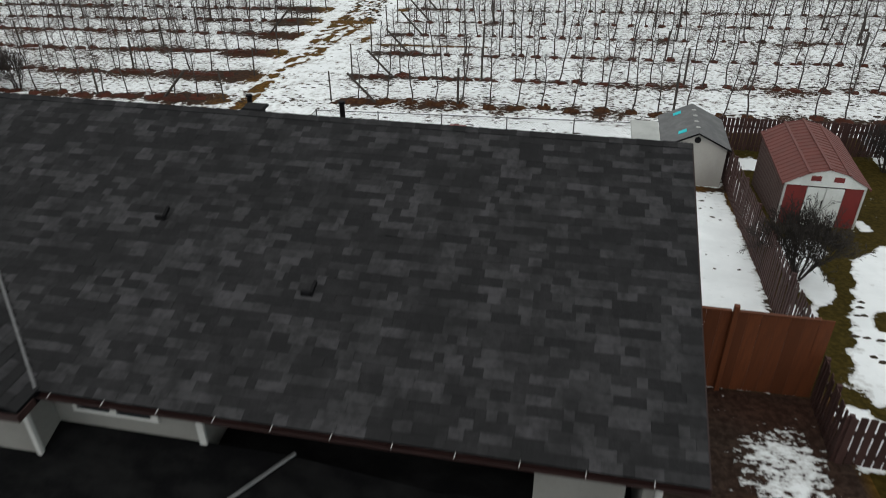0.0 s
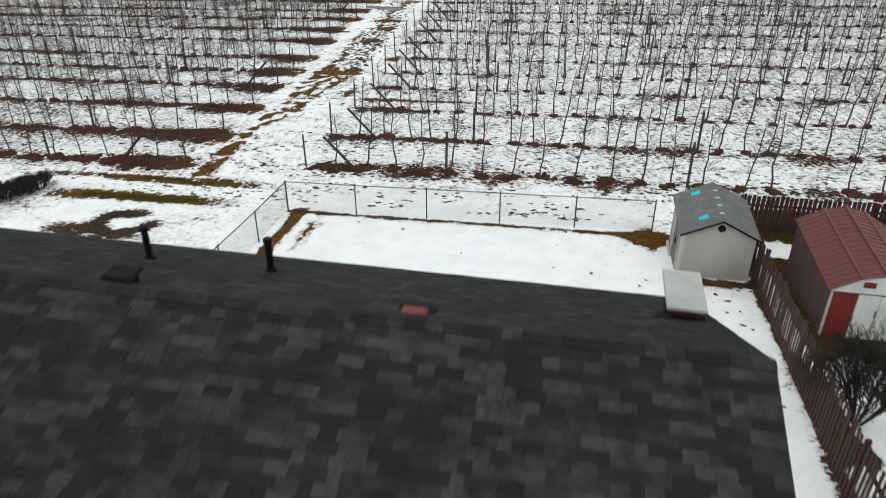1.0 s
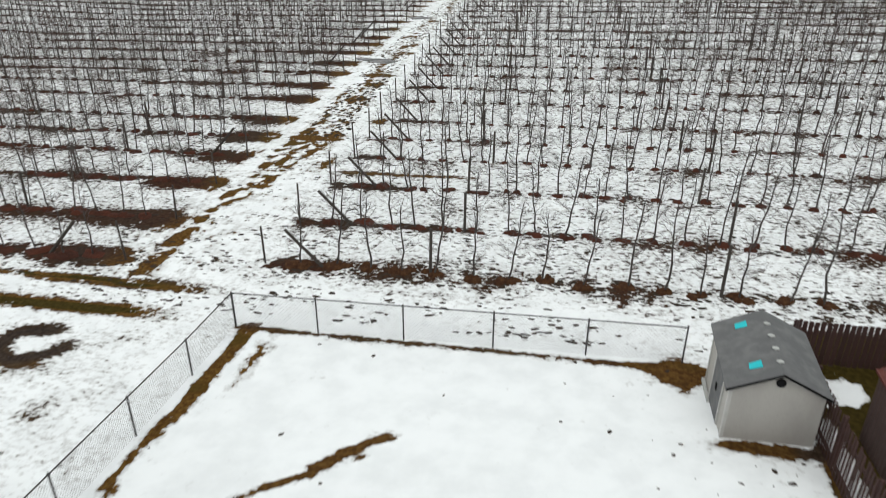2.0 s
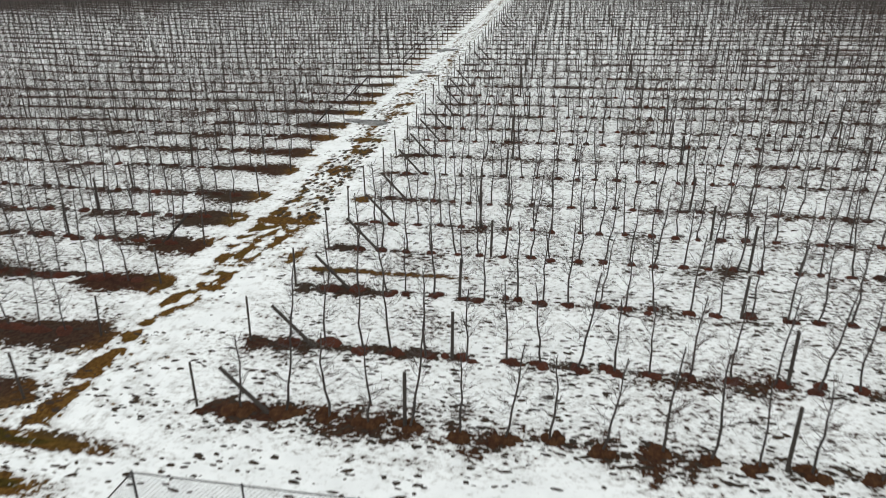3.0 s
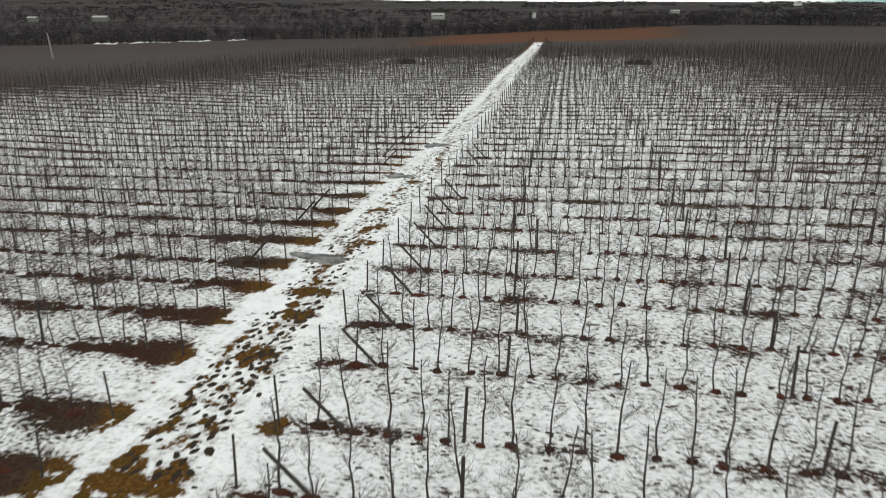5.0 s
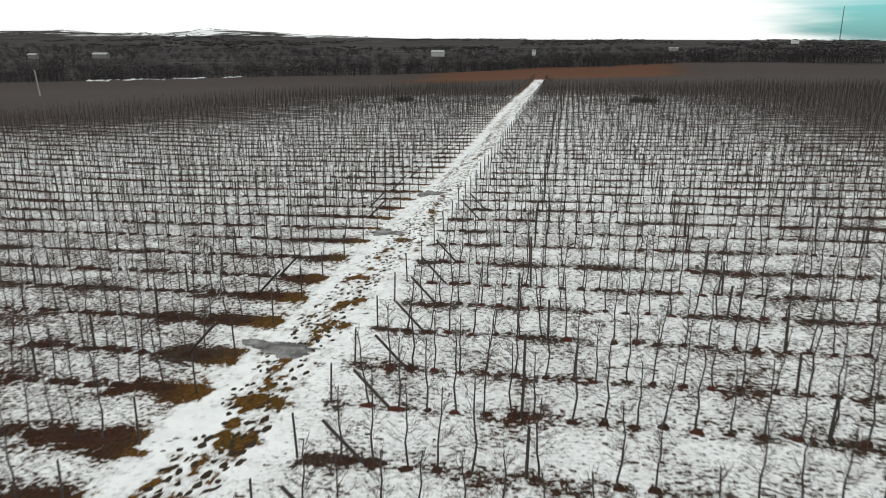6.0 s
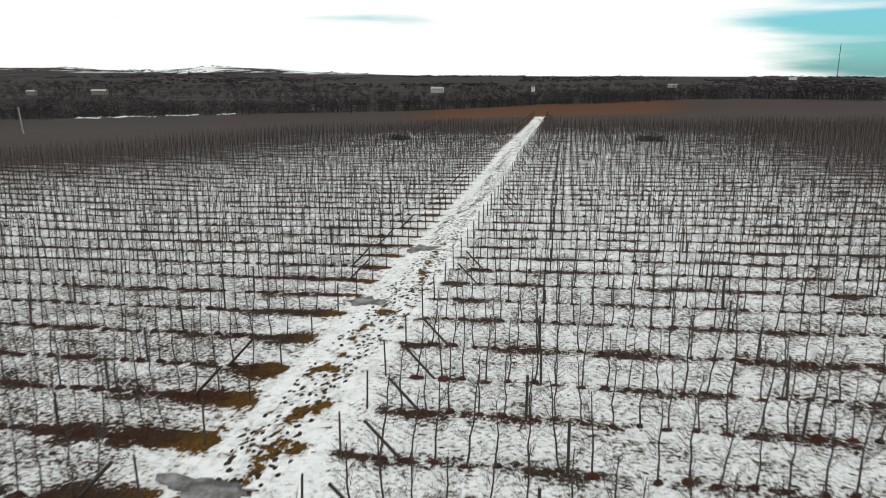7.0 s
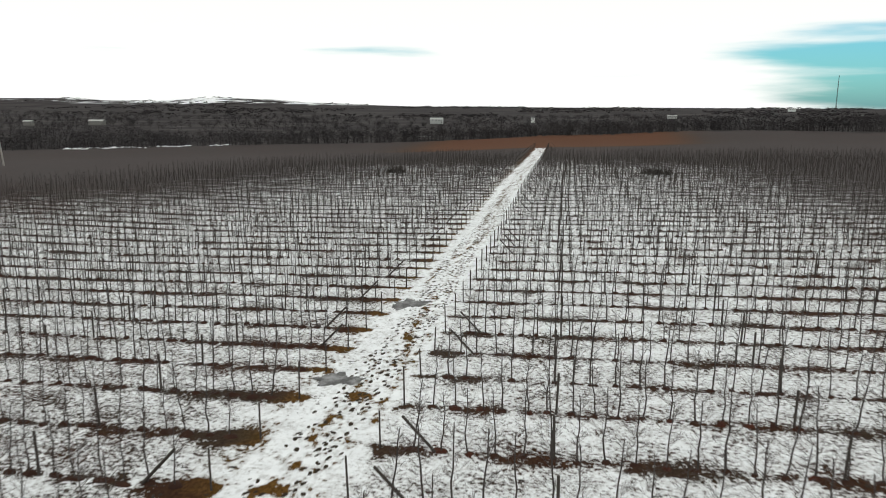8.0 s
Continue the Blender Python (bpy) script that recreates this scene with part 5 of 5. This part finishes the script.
def shrub(name, at, height, spread, count, seed, label, group=""):
    r = np.random.default_rng(seed)
    stems, twigs = [], []

    deepest = 6 if count > 16 else 5 if count > 12 else 4

    def grow(p, way, ln, rad, depth):
        e = p + way * ln
        (stems if depth < 2 else twigs).append([*p, *e, max(rad, 0.0058), max(rad * 0.7, 0.0045)])
        if depth < deepest:
            for _ in range(3 if depth < 3 else 2):
                w = way + r.normal(0, 0.42, 3) + [0, 0, 0.16]
                grow(p + way * ln * r.uniform(0.6, 1.0), w / np.linalg.norm(w), ln * r.uniform(0.55, 0.8), rad * 0.62, depth + 1)

    for i in range(count):
        a = r.uniform(0, 2 * np.pi)
        w = np.array([math.cos(a) * spread * r.uniform(0.3, 1.1), math.sin(a) * spread * r.uniform(0.3, 1.1), 1.0])
        grow(np.array([math.cos(a) * 0.08, math.sin(a) * 0.08, -0.05]), w / np.linalg.norm(w), height * 0.36, 0.024, 0)
    ob = tagged(empty(name, at), label, "bush", group)
    share("stem", quick_mesh("stem", *prisms(stems, 5), M_BUSH), ob, Matrix())
    share("crown", quick_mesh("crown", *prisms(twigs, 3), M_BUSH), ob, Matrix())
    return ob


shrub("bare_bush", (6.75, 19.5, ground_z(6.75, 19.5)), 2.6, 0.62, 22, 3, "bare dark twiggy bush between the picket fence and the red shed")
for n, (x, y) in enumerate(((-24.2, 31.2), (-24.5, 30.8), (-24.7, 30.4), (-25.0, 30.0), (-25.3, 29.6), (-25.6, 29.2), (-25.9, 28.8), (-26.2, 28.4), (-26.5, 28.0))):
    shrub("bare_bush", (x, y, ground_z(x, y)), 0.95, 1.0, 17, 20 + n, "low dense dark shrub in a short hedge line", "hedge shrubs")
for n, (x, y, h) in enumerate(((-31.6, 35.2, 2.6), (-32.6, 34.6, 2.8), (-33.4, 35.6, 2.7), (12.6, 30.4, 2.4))):
    shrub("bare_bush", (x, y, ground_z(x, y)), h, 0.5, 13, 40 + n, "bare twiggy bush at the yard's edge", "bare shrubs")


def puddle(at, rx, ry, seed):
    r = np.random.default_rng(seed)
    b = bmesh.new()
    n = 72
    ph = r.uniform(0, 6.28, 6)
    rim = []
    for i in range(n):
        t = 2 * math.pi * i / n
        k = 1 + 0.22 * math.sin(2 * t + ph[0]) + 0.20 * math.sin(3 * t + ph[1]) + 0.14 * math.sin(5 * t + ph[2]) + 0.1 * math.sin(8 * t + ph[3]) + 0.08 * math.sin(13 * t + ph[4]) + 0.06 * math.sin(21 * t + ph[5])
        x, y = at[0] + rx * k * math.cos(t), at[1] + ry * k * math.sin(t)
        rim.append(b.verts.new((x, y, ground_z(at[0], at[1]) + 0.045)))
    b.faces.new(rim)
    b.normal_update()
    bmesh.ops.solidify(b, geom=b.faces[:], thickness=0.05)
    ob = part("slush_puddle", b, M_SLUSH, None)
    return tagged(ob, "shallow grey puddle of melted slush on the trail", "puddle", "slush puddles")


puddle((-18.9, 73.8), 1.75, 0.8, 1)
puddle((-20.6, 97.9), 1.2, 1.0, 2)
puddle((-21.2, 115.2), 1.1, 1.4, 3)

# ---- the distance ----


def crown_points(r, n):
    """Points inside a unit ball, thinner towards its rim."""
    p = r.normal(0, 1, (n, 3))
    return p / np.linalg.norm(p, axis=1, keepdims=True) * r.uniform(0.1, 1.0, (n, 1)) ** 0.6


def far_woods():
    r = np.random.default_rng(11)
    segs = []
    for _ in range(6000):
        d = r.uniform(0, 1) ** 1.9
        over = 48 + 1250 * d
        y = 240 + 200 * r.uniform() + over
        x = r.uniform(-0.98, 0.42) * (y + 30) + r.normal(0, 10)
        y = field_end(x) + over
        if math.sin(x * 0.017 + y * 0.011) + math.sin(x * 0.006 - y * 0.015 + 2) > 1.1 and over > 130:
            continue
        z, h = ground_z(x, y), r.uniform(4.5, 8.5) * (1.25 if r.uniform() < 0.12 else 1.0)
        big = 1 + max(0.0, y - 400) / 800
        segs.append([x, y, z - 0.5, x + r.normal(0, 0.3), y, z + h * 0.6, 0.16 * big, 0.08 * big])
        wide = r.uniform(2.0, 3.8) * big**0.5
        for q in crown_points(r, 21):
            a = (x + q[0] * wide, y + q[1] * wide, z + h * (0.55 + 0.42 * q[2]))
            w = r.normal(0, 0.55, 3) * wide * 0.7
            segs.append([*a, a[0] + w[0], a[1] + w[1], a[2] + abs(w[2]) * 0.6, 0.10 * big, 0.045 * big])
    # tree lines on the far slopes
    for _ in range(2000):
        bear, dist = r.uniform(-0.80, 0.42), r.uniform(1500, 3700)
        x, y = -7 + math.tan(bear) * dist, dist
        if math.sin(x * 0.004 + y * 0.003) + math.sin(x * 0.009 - y * 0.002 + 1) < 0.1:
            continue
        z, s_ = ground_z(x, y), r.uniform(4, 9)
        for q in crown_points(r, 5):
            a = (x + q[0] * 14, y + q[1] * 10, z + s_ * (0.5 + 0.4 * q[2]))
            segs.append([*a, a[0] + r.normal(0, 6), a[1], a[2] + abs(r.normal(0, 1.0)), 1.6, 0.6])
    ob = new("distant_woods", quick_mesh("distant_woods", *prisms(segs, 3), M_WOODS))
    tagged(ob, "dark leafless woods beyond the orchard", "woods", kind="stuff")


far_woods()
patches = []
for _ in range(34):
    x = rng.uniform(-195, -150)
    y = field_end(x) + rng.uniform(46, 66)
    patches.append((x, y, ground_z(x, y) + 0.02, rng.uniform(0.5, 2.2), rng.uniform(0.4, 1.2), rng.uniform(0.2, 0.5), rng.normal(0, 0.3)))
scatter("snow_patches", patches, M_OLDSNOW, "small patches of old snow along the edge of the woods", "snow")


def far_barn(name, x, y, z, w, d, h, wall, roof, label):
    s = tagged(empty(name, (x, y, z)), label, "building")
    part("wall", boxed(-w / 2, -d / 2, -3, w / 2, d / 2, h), wall, s)
    for sg in (-1, 1):
        part("roof", slab(bmesh.new(), [(-w / 2 - 0.4, 0, h + d * 0.28), (w / 2 + 0.4, 0, h + d * 0.28), (w / 2 + 0.4, sg * (d / 2 + 0.5), h - 0.1), (-w / 2 - 0.4, sg * (d / 2 + 0.5), h - 0.1)], 0.2), roof, s)
    for i in range(3):
        part("window", boxed(-w / 2 + w * (0.2 + 0.25 * i), -d / 2 - 0.06, h * 0.35, -w / 2 + w * (0.2 + 0.25 * i) + w * 0.09, -d / 2 - 0.01, h * 0.75), M_GLASS, s)
    return s


def by_bearing(px_tan, dist, drop):
    """A place at a bearing from the end of the flight: tangent to the right of north, metres, and height."""
    return -7.4 + px_tan * dist, 61.8 + dist, drop


for name, tn, dist, z, w, d, h, wall, roof, label in (
    ("barn", -0.219, 760, -3.2, 13, 6, 1.6, M_CAP, M_CAP, "white barn with a pale snowy roof among bare woods"),
    ("farmhouse", -0.745, 620, -4.4, 15, 5, 0.9, M_STUCCO, M_CAP, "pale farmhouse with a snowy roof behind the trees"),
    ("farmhouse", -0.865, 600, -4.8, 9, 4, 0.8, M_STUCCO, M_CAP, "low pale outbuilding with a snowy roof"),
    ("house", -0.088, 900, -4.5, 4, 4, 3.4, M_WHITEPANEL, M_SHEDROOF, "small white house far beyond the orchard"),
    # this pale block is added to stand for a distant road line
    ("house", 0.09, 1050, -0.5, 12, 4, 0.8, M_CAP, M_CAP, "long pale block standing in for a distant road line"),
    ("house", 0.232, 1500, 7.5, 13, 5, 1.5, M_WHITEPANEL, M_CAP, "distant white building on the horizon"),
):
    x, y, zz = by_bearing(tn, dist, z)
    far_barn(name, x, y, zz, w, d, h, wall, roof, label)

# the radio mast on the horizon
mx, my, mz = by_bearing(0.282, 1500, 4.0)
mast = tagged(empty("radio_mast", (mx, my, mz)), "thin lattice radio mast on the horizon", "mast")
for a in range(3):
    c, s_ = math.cos(a * 2.094), math.sin(a * 2.094)
    part("leg", rod(bmesh.new(), (1.0 * c, 1.0 * s_, -4), (0.4 * c, 0.4 * s_, 66), 0.26, 0.2, 5), M_STEEL, mast)
b = bmesh.new()
for i in range(22):
    z0, z1 = i * 3.0, i * 3.0 + 3.0
    for a in range(3):
        r0, r1 = 1.0 - 0.6 * z0 / 66, 1.0 - 0.6 * z1 / 66
        rod(b, (r0 * math.cos(a * 2.094), r0 * math.sin(a * 2.094), z0), (r1 * math.cos(a * 2.094 + 2.094), r1 * math.sin(a * 2.094 + 2.094), z1), 0.1, sides=3)
part("bracing", b, M_STEEL, mast)

# a utility pole at the orchard's edge
ux, uy = -161.3, 229.5
pole = tagged(empty("utility_pole", (ux, uy, ground_z(ux, uy))), "pale timber utility pole with a short crossarm", "pole")
part("pole", rod(bmesh.new(), (0, 0, -0.5), (-0.7, 0, 7.2), 0.24, 0.18, 8), M_POLE, pole)
part("crossarm", boxed(-1.1, -0.08, 6.9, -0.5, 0.08, 7.05), M_POLE, pole)
part("insulator", rod(bmesh.new(), (-1.15, 0, 6.9), (-1.5, 0, 8.3), 0.09, 0.06, 6), M_STEEL, pole)

# low dark thickets in the middle of the orchard


def thicket(at, long, deep, height, seed):
    r = np.random.default_rng(seed)
    stems, twigs = [], []
    for _ in range(90):
        p = np.array([r.uniform(-long, long), r.normal(0, deep * 0.5), -0.05])
        tall = height * r.uniform(0.6, 1.1) * (1 - 0.5 * (p[0] / long) ** 2)
        e = p + [r.normal(0, 0.25), r.normal(0, 0.2), tall]
        stems.append([*p, *e, 0.05, 0.03])
        for _ in range(9):
            q = p + (e - p) * r.uniform(0.2, 1.0)
            twigs.append([*q, *(q + r.normal(0, 0.4, 3) + [0, 0, 0.15]), 0.04, 0.02])
    ob = tagged(empty("thicket", (*at, ground_z(*at))), "low dark thicket standing among the orchard rows", "bush", "thickets")
    share("stem", quick_mesh("stem", *prisms(stems, 4), M_BUSH), ob, Matrix())
    share("crown", quick_mesh("crown", *prisms(twigs, 3), M_BUSH), ob, Matrix())
    return ob


thicket((5.5, 234.0), 3.2, 1.2, 1.25, 50)
thicket((-55.7, 236.0), 2.2, 1.0, 1.1, 51)

# ---- shingles, last ----
shingle = boxed(-0.5, 0.0, 0.0, 0.5, 0.15, 0.011)
SH = bpy.data.meshes.new("shingle")
shingle.to_mesh(SH)
shingle.free()
SH.materials.append(M_SHINGLE_P)
EXPOSE = 0.142


def shingles(near_box):
    """Courses of laminated shingles on both slopes: those in a stretch of the front slope as pieces, the rest in one sheet."""
    inv = house.matrix_basis.inverted()
    cube = np.array([[x, y, z] for x in (-0.5, 0.5) for y in (0, 0.15) for z in (0, 0.011)])
    quads = np.array([[0, 1, 3, 2], [4, 6, 7, 5], [0, 4, 5, 1], [2, 3, 7, 6], [1, 5, 7, 3]])
    vs, fs, off, made = [], [], 0, 0
    for front in (True, False):
        slope = SLOPE_F if front else SLOPE_B
        run = (RIDGE_Y - EAVE_Y) if front else (BACK_Y - RIDGE_Y)
        length = run * math.hypot(1, slope)
        c, s_ = 1 / math.hypot(1, slope), slope / math.hypot(1, slope)
        for k in range(int(length / EXPOSE)):
            up = k * EXPOSE
            x = RAKE_X
            first = rng.uniform(0.12, 0.5)
            while x > (-11.5 if front else WEST_X):
                w = first or rng.choice([0.13, 0.18, 0.24, 0.30, 0.38])
                first = 0
                lift = 0.010 + (0.004 if rng.uniform() < 0.5 else 0.0)
                if front:
                    y, z = EAVE_Y - 0.02 + up * c, EAVE_Z + up * s_
                    if x - w / 2 < -6.52 - (y - EAVE_Y):
                        break
                    place = (x - w / 2, y, z + lift)
                    rot = (c, s_)
                else:
                    y, z = BACK_Y + 0.02 - up * c, BACK_Z + up * s_
                    place = (x - w / 2, y, z + lift)
                    rot = (-c, s_)
                piece = front and made < 300 and near_box[0] < place[0] < near_box[1] and near_box[2] < place[1] < near_box[3]
                wid = w - 0.0015
                if piece:
                    m = pose(*place, math.degrees(math.atan2(s_, c))) @ Matrix.Diagonal((wid, 1, 1, 1))
                    share("shingle", SH, house, inv @ m)
                    made += 1
                else:
                    v = cube * [wid, 1, 1]
                    if front:
                        q = np.stack([v[:, 0] + place[0], v[:, 1] * c - v[:, 2] * s_ + place[1], v[:, 1] * s_ + v[:, 2] * c + place[2]], 1)
                    else:
                        q = np.stack([v[:, 0] + place[0], -v[:, 1] * c + v[:, 2] * s_ + place[1], v[:, 1] * s_ + v[:, 2] * c + place[2]], 1)
                    vs.append(q), fs.append((quads if front else quads[:, ::-1]) + off)
                    off += 8
                x -= w
    # the wing's slope faces east
    for k in range(int(5.4 * math.hypot(1, SLOPE_F) / EXPOSE)):
        c = 1 / math.hypot(1, SLOPE_F)
        up = k * EXPOSE
        xx, zz = WING_X - up * c, EAVE_Z + 0.03 + up * c * SLOPE_F
        y = WING_Y
        top = EAVE_Y + (WING_X - xx) + 0.04
        while y < top:
            w = min(rng.choice([0.22, 0.30, 0.38, 0.48]), top - y + 0.02)
            q = np.stack([xx - cube[:, 1], y + w / 2 + cube[:, 0] * (w - 0.006), zz + cube[:, 1] * SLOPE_F + cube[:, 2]], 1)
            vs.append(q), fs.append(quads + off)
            off += 8
            y += w
    me = quick_mesh("shingle_sheet", np.concatenate(vs), np.concatenate(fs), M_SHINGLE_S, True)
    ob = new("shingle_sheet", me)
    ob.parent = house
    ob.matrix_basis = inv
    ob["kind"] = "stuff"
    ob["label"] = "courses of dark grey laminated asphalt shingles"
    # ridge caps
    cap = bmesh.new()
    for sg, sl in ((-1, SLOPE_F), (1, SLOPE_B)):
        slab(cap, [(-0.12, 0, 0.0), (0.12, 0, 0.0), (0.12, sg * 0.13, -sl * 0.13), (-0.12, sg * 0.13, -sl * 0.13)], 0.012)
    cm = bpy.data.meshes.new("ridge_cap")
    cap.to_mesh(cm)
    cap.free()
    cm.materials.append(M_SHINGLE_P)
    x, n = RAKE_X - 0.1, 0
    while x > WEST_X:
        share("ridge_cap", cm, house, inv @ pose(x, RIDGE_Y, RIDGE_Z + 0.042 + 0.004 * (n % 2), 0, 1.6, 0))
        x -= 0.21
        n += 1


shingles((-2.6, 0.6, 7.8, 9.4))
